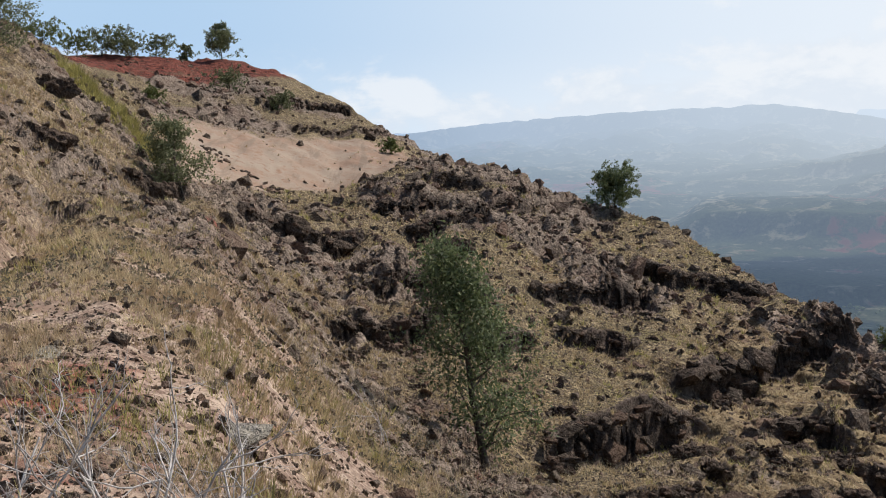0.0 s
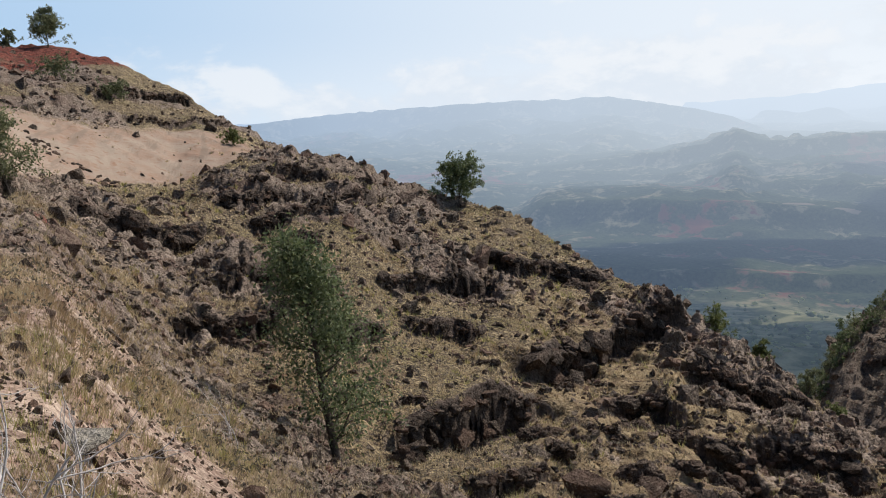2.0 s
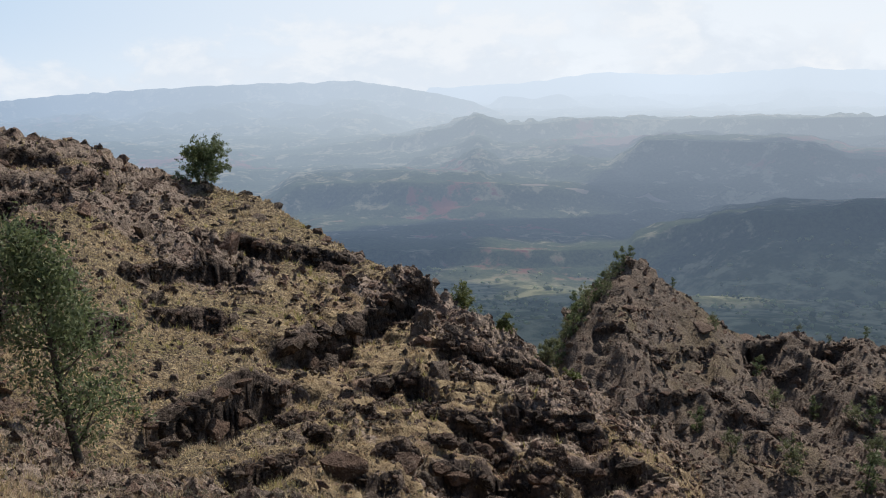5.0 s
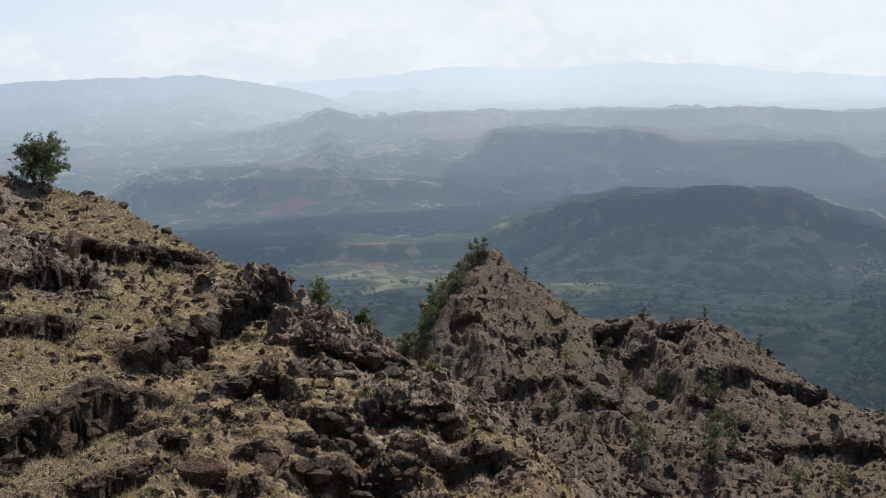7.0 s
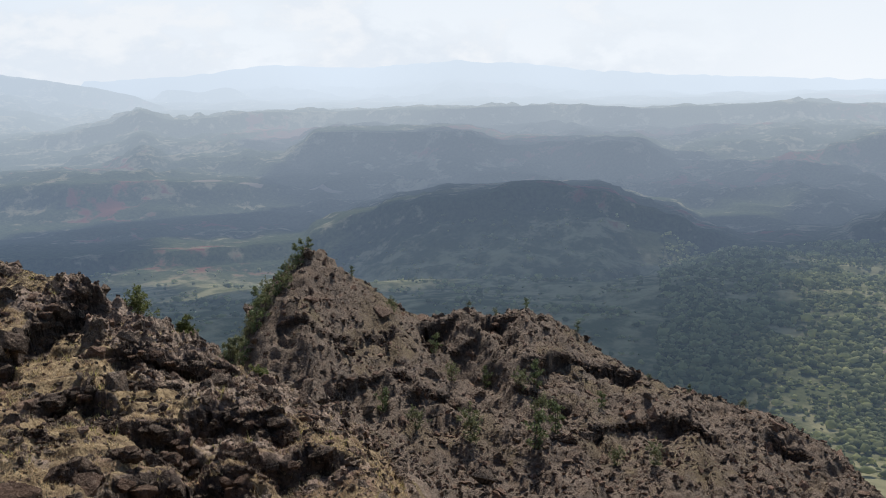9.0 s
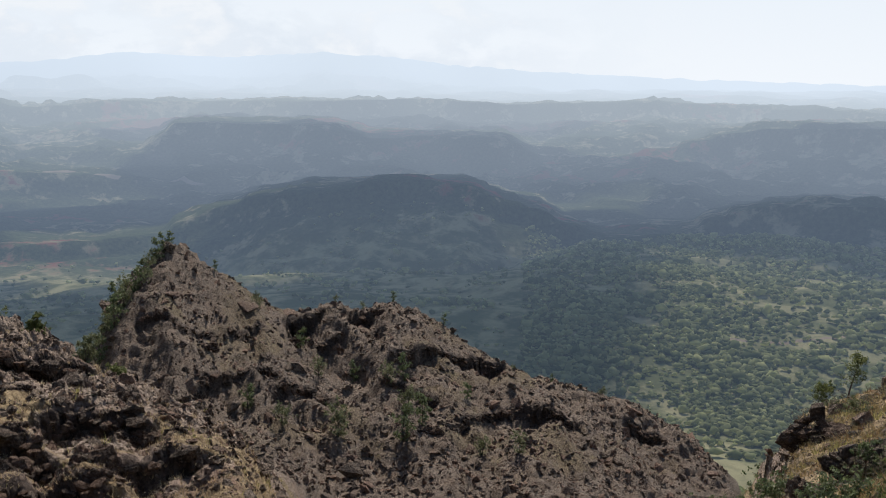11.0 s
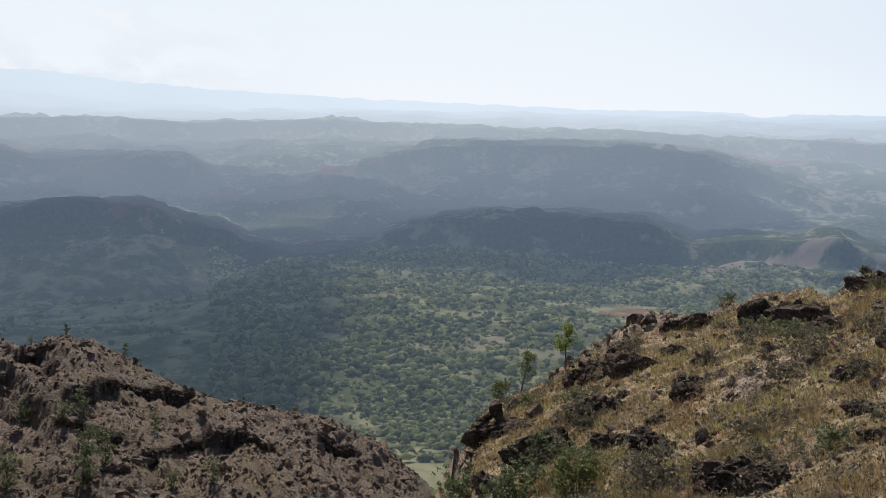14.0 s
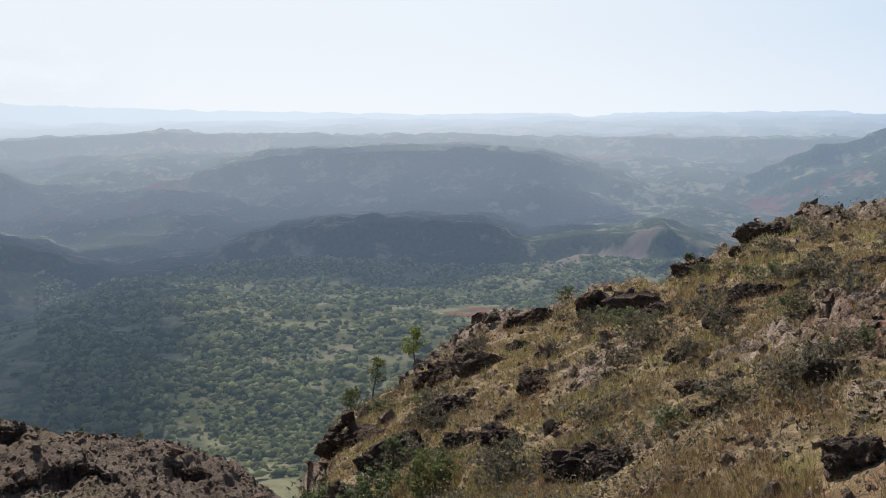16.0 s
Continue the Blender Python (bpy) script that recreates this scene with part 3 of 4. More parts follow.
# canyon-floor leaves, glowing with the painted haze
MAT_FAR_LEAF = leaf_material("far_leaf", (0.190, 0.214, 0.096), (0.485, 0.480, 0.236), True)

# ---- the ground ----
VIEW_STEP = 0.16


def build_ground():
    az = np.concatenate([np.arange(-180, -33, 4.0), np.arange(-33, 117, VIEW_STEP), np.arange(117, 180.1, 4.0)])
    az[-1] = 180.0
    rs = [np.full_like(az, 1.0)] + [lay(line, az)[0] for line in LINES]
    cols = []
    for k, n in enumerate(ROWS):
        t = np.arange(n) / n
        cols.append(rs[k][:, None] + (rs[k + 1] - rs[k])[:, None] * t[None, :])
    r = np.concatenate(cols + [rs[-1][:, None]], 1)
    r[:, 0] = 0.001
    a = np.repeat(az[:, None], r.shape[1], 1)
    x, y, z, pale, red, rock, cliff = relief(a, r)
    x[:, 0], y[:, 0], z[:, 0] = 0.2, -0.3, -1.68
    SURVEY.update(az=az, z=z)
    # face masks the ledge faces that take the painted shade
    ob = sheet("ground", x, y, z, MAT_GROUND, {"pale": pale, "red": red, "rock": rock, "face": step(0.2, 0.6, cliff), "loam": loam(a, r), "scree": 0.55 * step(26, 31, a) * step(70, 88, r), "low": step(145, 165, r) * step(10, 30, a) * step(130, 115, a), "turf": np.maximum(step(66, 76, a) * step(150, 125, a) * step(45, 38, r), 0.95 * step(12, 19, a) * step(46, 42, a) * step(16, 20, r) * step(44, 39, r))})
    return tagged(ob, "dry rocky hillside with basalt ledges, straw grass and bare soil", "ground", kind="structure")


build_ground()

# ---- the far canyon: ridges as (azimuth, elevation angle) at one distance, with the slopes before and behind ----
RIDGES = [
    (3900, 0.16, 0.2, [(-40, -1), (-2.8, -0.3), (2.4, 0.3), (6.2, 0.6), (12.9, 0.95), (19.5, 1.15), (22.6, 0.7), (26.2, 0.05), (28.2, -0.7), (31, -3)]),
    (4350, 0.25, 0.3, [(24, -3), (28.3, 0.2), (30, 0.15), (32.3, 0.3), (34.4, -0.9), (37, -3)]),
    (4750, 0.2, 0.2, [(21, -3), (24, 0.7), (30, 1.0), (34.4, 1.6), (39.8, 1.4), (45.5, 1.7), (50.9, 1.45), (53, 1.1), (59.4, 0.7), (66.9, 0.4), (75, 0.2), (81.4, 0.0), (130, -0.15)]),
    (2700, 0.082, 0.05, [(8, -9), (15.9, -3.9), (18.5, -2.7), (23.5, -2.0), (25, -1.65), (26.2, -1.2), (26.9, -0.92), (27.6, -1.2), (28.8, -1.55), (31, -1.42), (33, -1.2), (41.2, -1.2), (51, -1.0), (56.6, -1.25), (65.5, -0.9), (71.7, -1.2), (89.5, -1.6), (120, -1.8)]),
    (1950, 0.28, 0.02, [(30, -9), (34.3, -4.6), (37, -2.55), (46, -2.6), (48.7, -3.3), (56.8, -3.3), (60.2, -5.2), (64, -7.5), (67, -3.5), (71.7, -2.5), (82.6, -2.2), (87.8, -2.6), (91.6, -3.8), (95.6, -5.2), (100, -8)]),
    (1650, 0.30, 0.04, [(10, -9), (15.8, -5.3), (21.7, -4.85), (27.4, -4.95), (31.6, -5.3), (40.6, -6.3), (50, -9)]),
    (1120, 0.42, 0.10, [(67, -9), (70.5, -7.4), (74.2, -6.6), (79.8, -6.5), (84.7, -6.7), (87.5, -7.9), (93, -7.4), (95.3, -6.8), (97.6, -7.7), (103, -9)]),
    (1090, 0.24, 0.10, [(30, -13), (37.5, -8.2), (42, -6.7), (45.5, -6.4), (48.7, -5.9), (54.2, -5.9), (57, -6.9), (58.9, -7.4), (60.3, -8.3), (65, -9.8), (70, -13)]),
    (2100, 0.22, 0.2, [(94, -6), (98, -4.4), (100.7, -3.4), (104, -1.95), (105.4, -1.95), (107.3, -1.0), (112, 1.0), (130, 3.0)]),
    (480, 0.5, 0.4, [(24, -20), (29.5, -13.6), (31.5, -14.2), (34, -20)]),
]


def far_height(az, r):
    x, y = r * np.sin(np.radians(az)), r * np.cos(np.radians(az))
    z = -150 + 130 * step(1500, 4800, r) ** 1.5 - 4 * step(350, 420, r) - 40 * step(600, 1000, r) * step(3000, 1700, r) * (1 - 0.8 * step(54, 64, az) * step(1250, 1000, r))
    z = z + step(350, 480, r) * (9 + 7 * step(800, 1300, r)) * fbm(x, y, 260, 4, 300)
    gully = fbm(x, y, 240, 6, 310, 0.55, ridged=True)
    for r0, front, back, crest in RIDGES:
        a, e = np.array(crest, float).T
        top = r0 * np.tan(np.radians(np.interp(az, a, e)))
        top = top + 0.0011 * r0 * fbm(az * 40.0, az * 0 + r0, 50.0, 4, 320)
        d = r0 - r + 0.05 * r0 * fbm(x, y, 0.25 * r0, 3, 330)
        run = np.where(d > 0, front * d + 0.016 * r0 * step(0.0, 0.02 * r0, d), -back * d)
        h = top - run + np.clip(np.abs(d) / (0.06 * r0), 0, 1) * 0.0055 * r0 * (gully - 0.5)
        z = np.maximum(z, np.where(top > -0.22 * r0, h, -400))
    # rock benches across the canyon walls
    rise = 7 + 0.007 * r
    s = (z + 0.5 * rise * fbm(x, y, 300, 3, 360)) / rise
    s = s - np.floor(s)
    z = z + 0.32 * rise * step(500, 800, r) * step(3600, 2600, r) * (step(0.38, 0.62, s) - s)
    return x, y, z


def build_valley():
    az = np.arange(-42, 127, 0.30)
    r = np.geomspace(348, 4850, 290)
    a, b = np.meshgrid(az, r, indexing="ij")
    x, y, z = far_height(a, b)
    earth = step(1.0, 0.75, np.hypot((a - 83.4) / 1.9, (b - 738) / 46) + 0.3 * fbm(x, y, 30, 3, 341)) * step(-0.1, 0.2, fbm(x, y, 22, 3, 340))
    wander = fbm(x, y, 120, 3, 344)
    bare = step(14, 6, np.abs(b - 1648 - 10 * wander)) * step(20.5, 22, a) * step(41, 36, a) * step(-0.2, 0.2, fbm(x, y, 90, 2, 345))
    bare = np.maximum(bare, 1.0 * step(4.5, 2.0, np.abs(b - 555 - 5 * (a - 66) - 14 * wander)) * step(65, 66, a) * step(80, 78, a))
    bare = np.maximum(bare, step(0.25, 0.5, fbm(a * 2.0, b * 0.02, 4.0, 3, 346)) * step(76, 84, a) * step(2900, 3100, b) * step(4400, 4000, b))
    bare = np.maximum(bare, 0.6 * step(9, 3, np.abs(b - 850 - 12 * wander)) * step(66, 68, a) * step(80, 77, a))
    bare = np.maximum(bare, 0.75 * step(86.5, 89, a) * step(98.5, 96.5, a) * step(930, 980, b) * step(1150, 1125, b) * step(-0.15, 0.45, fbm(x, y, 110, 3, 348)))
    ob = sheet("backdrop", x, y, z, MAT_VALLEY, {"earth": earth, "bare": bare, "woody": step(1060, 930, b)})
    return tagged(ob, "canyon with haze painted in as glow, wooded floor, mesas and blue far mountains", "canyon", kind="structure")


build_valley()


# ---- clouds overhead, whose shadows lie on the canyon: (azimuth, distance) of the shaded ground, radius along and across ----
CLOUD_HEIGHT = 3000.0
CLOUDS = [[(25, 520, 180, 140), (36, 480, 140, 120), (30, 730, 110, 90), (45, 560, 120, 120), (50, 430, 80, 80), (50, 570, 110, 110), (44, 700, 140, 120), (51, 740, 140, 120), (53, 900, 140, 110), (46, 1010, 170, 130), (60, 440, 36, 60), (60, 530, 44, 70), (60.5, 640, 56, 90), (60.5, 780, 70, 100), (61, 900, 76, 80)],
          [(18, 1250, 230, 160), (27, 1400, 230, 130), (19, 900, 170, 160), (21.5, 1130, 120, 90)],
          [(42, 1450, 260, 210), (48, 1350, 250, 210), (56, 1250, 230, 190), (62, 1230, 170, 190), (40, 1780, 230, 200), (46, 1850, 260, 200), (53, 1880, 280, 200), (60, 1750, 220, 190), (38, 2350, 260, 160), (47, 2400, 300, 170), (56, 2400, 280, 170)],
          [(71, 1270, 190, 190), (78, 1200, 200, 170), (71, 1030, 120, 100), (78, 990, 130, 90), (81, 1130, 110, 90), (85, 1420, 170, 150), (72, 1750, 240, 210), (80, 1800, 280, 220), (87, 1780, 200, 180), (71, 1500, 180, 150), (79, 1500, 220, 160)]]


def build_cloud(lobes, seed):
    rng = np.random.default_rng(seed)
    shift = compass(SUN_AZ) * (CLOUD_HEIGHT / math.tan(radians(SUN_EL)))
    bm = bmesh.new()
    for az, r, wide, deep in lobes:
        c = compass(az) * r + shift
        for k in range(4):
            sub = bmesh.ops.create_icosphere(bm, subdivisions=3, radius=1.0)["verts"]
            q = Vector((rng.normal(0, 0.32) * wide, rng.normal(0, 0.32) * deep, 0)) if k else Vector((0, 0, 0))
            f = 0.95 if k == 0 else rng.uniform(0.35, 0.6)
            for v in sub:
                lump = 1 + 0.28 * noise.fractal(v.co * 1.7 + Vector((k, r, az)), 1.0, 2.0, 4)
                v.co = Vector((v.co.x * wide * f * lump, v.co.y * deep * f * lump, v.co.z * 70 * f * lump))
                v.co.rotate(Euler((0, 0, -radians(az))))
                v.co += c + q + Vector((0, 0, CLOUD_HEIGHT - 150))
    mesh = bpy.data.meshes.new("cloud")
    bm.to_mesh(mesh)
    bm.free()
    mesh.materials.append(MAT_CLOUD)
    return tagged(new("cloud", mesh), "white cumulus cloud drifting over the canyon", "cloud", "clouds over the canyon", "structure")


MAT_CLOUD, _g = material("cloud")
finish(_g, (0.85, 0.86, 0.88, 1), 1.0, spec=0.0)
for _k, _lobes in enumerate(CLOUDS):
    build_cloud(_lobes, 700 + _k)


def lump(seed):
    """A rough leafy clump: the hull of a few points."""
    rng = np.random.default_rng(seed)
    bm = bmesh.new()
    for _ in range(10):
        p = rng.normal(0, 1, 3)
        bm.verts.new(p / np.linalg.norm(p) * rng.uniform(0.65, 1.1) * np.array([1.0, 1.0, 0.85]))
    bmesh.ops.convex_hull(bm, input=bm.verts)
    bmesh.ops.delete(bm, geom=[v for v in bm.verts if not v.link_faces], context="VERTS")
    bmesh.ops.triangulate(bm, faces=bm.faces)
    bm.verts.index_update()
    co, fa = np.array([v.co for v in bm.verts]), np.array([[v.index for v in f.verts] for f in bm.faces])
    bm.free()
    return co, fa


def build_valley_trees():
    rng = np.random.default_rng(41)
    n = 56000
    az = np.where(rng.uniform(0, 1, n) < 0.93, rng.uniform(58, 103, n), rng.uniform(14, 57, n))
    r = np.exp(rng.uniform(np.log(385), np.log(1050), n))
    x, y, z = far_height(az, r)
    ok = rng.uniform(0, 1, n) < 0.14 + 0.74 * step(-0.14, 0.18, fbm(x, y, 45, 3, 350) + 0.45 * fbm(x, y, 190, 2, 355))
    ok &= np.hypot((az - 83.4) / 2.0, (r - 735) / 50) + 0.3 * fbm(x, y, 30, 3, 341) > 1.0
    x, y, z = x[ok], y[ok], z[ok]
    near = step(380, 620, np.hypot(x, y))
    grow = 0.85 + 0.35 * step(-0.2, 0.3, fbm(x, y, 60, 2, 352))
    shapes = [lump(900 + k) for k in range(10)]
    cos, fas, base = [], [], 0
    for k in range(len(x)):
        co, fa = shapes[k % 10]
        s = (rng.uniform(1.3, 3.2) + 2.2 * rng.uniform(0, 1) ** 4) * grow[k] * (0.72 + 0.28 * near[k])
        a = rng.uniform(0, 6.28)
        c, d = math.cos(a) * s, math.sin(a) * s
        cos.append(np.stack([co[:, 0] * c - co[:, 1] * d + x[k], co[:, 0] * d + co[:, 1] * c + y[k], co[:, 2] * s * rng.uniform(0.55, 0.95) + z[k] + 0.55 * s], 1))
        fas.append(fa + base)
        base += len(co)
    co, fa = np.concatenate(cos), np.concatenate(fas)
    mesh = bpy.data.meshes.new("valley_trees")
    mesh.vertices.add(len(co))
    mesh.vertices.foreach_set("co", co.astype(np.float32).ravel())
    mesh.loops.add(fa.size)
    mesh.loops.foreach_set("vertex_index", fa.astype(np.int32).ravel())
    mesh.polygons.add(len(fa))
    mesh.polygons.foreach_set("loop_start", np.arange(0, fa.size, 3, dtype=np.int32))
    mesh.polygons.foreach_set("use_smooth", np.ones(len(fa), dtype=bool))
    mesh.update()
    mesh.materials.append(MAT_FAR_LEAF)
    return tagged(new("valley_trees", mesh), "scattered green trees and scrub on the canyon floor", "woodland", kind="stuff")


build_valley_trees()


# ---- plants ----
def mesh_from(name, co, faces, mat, smooth=False):
    """co: (n, 3) array; faces: (m, 3 or 4) array."""
    mesh = bpy.data.meshes.new(name)
    k = faces.shape[1]
    mesh.vertices.add(len(co))
    mesh.vertices.foreach_set("co", np.ascontiguousarray(co, dtype=np.float32).ravel())
    mesh.loops.add(faces.size)
    mesh.loops.foreach_set("vertex_index", np.ascontiguousarray(faces, dtype=np.int32).ravel())
    mesh.polygons.add(len(faces))
    mesh.polygons.foreach_set("loop_start", np.arange(0, faces.size, k, dtype=np.int32))
    mesh.polygons.foreach_set("use_smooth", np.full(len(faces), smooth, dtype=bool))
    mesh.update()
    mesh.validate()
    mesh.materials.append(mat)
    return mesh


def part(name, mesh, parent, label=""):
    ob = new(name, mesh)
    ob.parent = parent
    return tagged(ob, label) if label else ob


def tubes(paths, sides=6):
    """Tapered tubes along paths, each a list of (point, radius)."""
    co, faces, base = [], [], 0
    for path in paths:
        pts = np.array([p for p, _ in path], float)
        rad = np.array([q for _, q in path], float)
        tan = np.gradient(pts, axis=0)
        tan /= np.linalg.norm(tan, axis=1)[:, None] + 1e-9
        ref = np.array([0.31, 0.92, 0.12])
        u = np.cross(tan, ref)
        u /= np.linalg.norm(u, axis=1)[:, None] + 1e-9
        v = np.cross(tan, u)
        ang = np.arange(sides) * 2 * np.pi / sides
        ring = pts[:, None, :] + rad[:, None, None] * (np.cos(ang)[None, :, None] * u[:, None, :] + np.sin(ang)[None, :, None] * v[:, None, :])
        co.append(ring.reshape(-1, 3))
        n = len(pts)
        i = np.arange(n - 1)[:, None] * sides
        j = np.arange(sides)[None, :]
        k = (j + 1) % sides
        faces.append(np.stack([i + j, i + k, i + sides + k, i + sides + j], -1).reshape(-1, 4) + base)
        base += n * sides
    return np.concatenate(co), np.concatenate(faces)


def bend(rng, start, way, length, r0, r1, n=6, wander=0.12, lift=0.0):
    p, d, out = np.array(start, float), np.array(way, float), []
    d /= np.linalg.norm(d)
    for k in range(n):
        t = k / (n - 1)
        out.append((p.copy(), r0 + (r1 - r0) * t))
        d = d + rng.normal(0, wander, 3) + np.array([0, 0, lift])
        d /= np.linalg.norm(d)
        p = p + d * length / (n - 1)
    return out


def leaves(rng, centres, per, spread, size, droop=0.0, long=2.4):
    """Small leaf quads scattered round the centres."""
    c = np.repeat(np.asarray(centres), per, 0)
    n = len(c)
    c = c + rng.normal(0, 1, (n, 3)) * np.asarray(spread)
    a = rng.normal(0, 1, (n, 3)) + np.array([0, 0, 0.5 - droop])
    a /= np.linalg.norm(a, axis=1)[:, None]
    b = np.cross(a, rng.normal(0, 1, (n, 3)))
    b /= np.linalg.norm(b, axis=1)[:, None] + 1e-9
    s = size * rng.uniform(0.6, 1.4, (n, 1))
    co = np.stack([c - a * s * long / 2, c + b * s * 0.5, c + a * s * long / 2, c - b * s * 0.5], 1).reshape(-1, 3)
    return co, np.arange(4 * n).reshape(-1, 4)


def tree(name, label, height, width, seed, leaf=MAT_LEAF, size=0.05, per=26, limbs=26, lean=(0, 0), bare=0.12, stems=1, taper=0.75, twig=3, low=0.55, sides=6, ragged=0.3):
    """An Empty with trunk and crown. bare: the part of the height with no limbs."""
    rng = np.random.default_rng(seed)
    root = new(name)
    paths, tips = [], []
    for s in range(stems):
        spread = rng.normal(0, 0.12, 2) if stems > 1 else (0, 0)
        h = height * (1 if s == 0 else rng.uniform(0.7, 0.92))
        axis = np.array([lean[0] / height + spread[0], lean[1] / height + spread[1], 1.0])
        r0 = 0.020 * height / stems ** 0.4
        trunk = bend(rng, (0, 0, -0.15), axis, h, r0, 0.004 * height * 0.5, 9, 0.05, 0.04)
        paths.append(trunk)
        pts = np.array([p for p, _ in trunk])
        for k in range(limbs // stems):
            t = bare + (1 - bare) * rng.uniform(0, 1) ** 0.9
            f = t * (len(pts) - 1)
            i = min(int(f), len(pts) - 2)
            p = pts[i] + (pts[i + 1] - pts[i]) * (f - i)
            ang = rng.uniform(0, 2 * np.pi)
            reach = width / 2 * (1 - taper * max(0, (t - 0.30) / 0.70)) * rng.uniform(0.85 - ragged, 0.85 + ragged)
            if t < 0.3:
                reach *= low + 1.5 * (t - bare)
            limb = bend(rng, p, (np.cos(ang), np.sin(ang), rng.uniform(0.2, 0.8)), reach * 1.1, r0 * 0.32 * (1 - 0.6 * t), 0.004, 5, 0.14, 0.03)
            paths.append(limb)
            lp = np.array([q for q, _ in limb])
            for q in (0.45, 0.7, 0.9, 1.0):
                m = q * (len(lp) - 1)
                j = min(int(m), len(lp) - 2)
                base = lp[j] + (lp[j + 1] - lp[j]) * (m - j)
                for _ in range(twig):
                    tips.append(base + rng.normal(0, 0.10 * reach + 0.02 * height, 3) * np.array([1, 1, 0.8]))
        tips.append(pts[-1]), tips.append(pts[-2])
    co, fa = tubes(paths, sides)
    part("trunk", mesh_from("trunk", co, fa, MAT_BARK, True), root)
    co, fa = leaves(rng, tips, per, 0.028 * height, size)
    part("crown", mesh_from("crown", co, fa, leaf), root)
    return tagged(root, label, "tree")


def put(ob, az, r, turn=0.0, sink=0.0, size=1.0):
    z = float(ground_height(az, r)[0])
    ob.location = (r * math.sin(radians(az)), r * math.cos(radians(az)), z - sink)
    ob.rotation_euler = (0, 0, radians(turn))
    ob.scale = (size, size, size)
    return ob


TREES = "trees on the slopes"
put(tree("slope_tree", "slender feathery green tree leaning on the scree slope", 5.4, 2.5, 5, size=0.042, per=17, limbs=56,
         lean=(-0.85, 0.2), bare=0.13, taper=0.70, twig=3, low=0.75, ragged=0.5), 2.7, 19.6)
put(tree("hillside_tree", "small rounded green tree beside dark rocks", 2.75, 2.9, 8, MAT_LEAF_DULL, size=0.045, per=16, limbs=52, lean=(-0.25, 0), bare=0.2, taper=0.55, twig=2, low=0.9), -15.4, 34.6)
put(tree("ridge_tree", "lone bushy green tree on the ridge line", 2.35, 3.0, 14, size=0.055, per=18, limbs=90, bare=0.03, stems=3, taper=0.35, twig=2, low=0.9), 10.5, 58.6)
put(tree("hilltop_tree", "dark green tree on the red hilltop", 3.3, 3.4, 15, MAT_LEAF_DULL, size=0.07, per=22, limbs=60, bare=0.02, taper=0.75, twig=2, low=1.0), -12.9, 92.0)
put(tree("bank_tree", "dark green tree on the dry near bank", 3.1, 2.6, 17, MAT_LEAF_DULL, size=0.04, per=24, limbs=40, bare=0.1, stems=2, taper=0.3, twig=2), -25.0, 37.0)

# hilltop and slope shrubs: azimuth, distance, height, width, leaf
SHRUBS = [(-22.6, 89, 2.3, 4.6, 2), (-20.9, 90, 2.0, 3.8, 2), (-18.0, 91, 1.8, 3.2, 1), (-9.6, 72, 1.2, 2.6, 1), (-16.2, 92.5, 2.0, 3.6, 1), (-18.7, 92, 2.2, 4.2, 1), (-14.9, 93, 1.5, 1.6, 1), (-23.6, 88, 2.2, 4.4, 2), (-19.6, 91, 2.3, 3.6, 1), (-17.0, 62, 0.9, 1.6, 2),
          (-12.6, 74, 1.6, 3.0, 1), (-3.1, 64, 1.1, 1.4, 2), (26.0, 40.6, 1.5, 1.3, 2), (28.6, 39, 0.9, 0.8, 2), (31.3, 37, 1.2, 0.9, 1), (33.0, 35.5, 0.9, 0.8, 2),
          (77.2, 14.2, 0.8, 0.9, 0), (81.2, 13.2, 0.75, 0.9, 2), (71.6, 22, 1.0, 1.3, 0), (74.0, 19, 0.8, 1.1, 0), (79.0, 16.5, 0.6, 0.8, 0)]
for _k, (_az, _r, _h, _w, _leaf) in enumerate(SHRUBS):
    _ob = tree("shrub", ("leafy green shrub among rocks", "dull grey-green shrub on the dry slope", "yellow-green shrub on the dry slope")[_leaf], _h, _w, 30 + _k,
               (MAT_LEAF, MAT_LEAF_DULL, MAT_LEAF_LIME)[_leaf], size=0.016 + 0.0006 * _r, per=12, limbs=34, bare=0.0, sides=4, stems=5, taper=0.35, twig=2, low=1.0)
    put(tagged(_ob, category="shrub", group="shrubs"), _az, _r)

# brown and olive bushes over the near spur
_rnd = random.Random(77)
_bushes = [tree("bush", "low olive-brown bush in golden grass", 0.62, 0.95, 140 + k, (MAT_SCRUB, MAT_SCRUB, MAT_LEAF_DULL, MAT_SCRUB)[k], size=0.028, per=7, limbs=17, bare=0.0, stems=5, taper=0.3, twig=2, low=1.0, sides=3) for k in range(4)]
for _k in range(84):
    _ob = _bushes[_k] if _k < 4 else copy_thing(_bushes[_k % 4], Matrix())
    _az = _rnd.uniform(75, 111)
    _r = math.exp(_rnd.uniform(math.log(10.5), math.log(32)))
    put(tagged(_ob, category="bush", group="bushes on the near spur"), _az, min(_r, lay(LINES[2], np.array([_az]))[0][0] - 0.5), 71 * _k, 0.03, _rnd.uniform(0.45, 1.05))

# saplings on the brow of the near spur
for _k, (_az, _r, _h) in enumerate([(80.1, 33.6, 1.7), (77.4, 32.8, 1.75), (75.7, 30.8, 1.15)]):
    _ob = tree("sapling", "thin yellow-green sapling on the brow of the spur", _h, 0.95, 60 + _k, MAT_LEAF_YOUNG if _k == 0 else MAT_LEAF_LIME, size=0.036, per=18 if _k == 0 else 11, limbs=18, bare=0.42, taper=0.45, twig=1)
    put(tagged(_ob, group="saplings"), _az, _r)

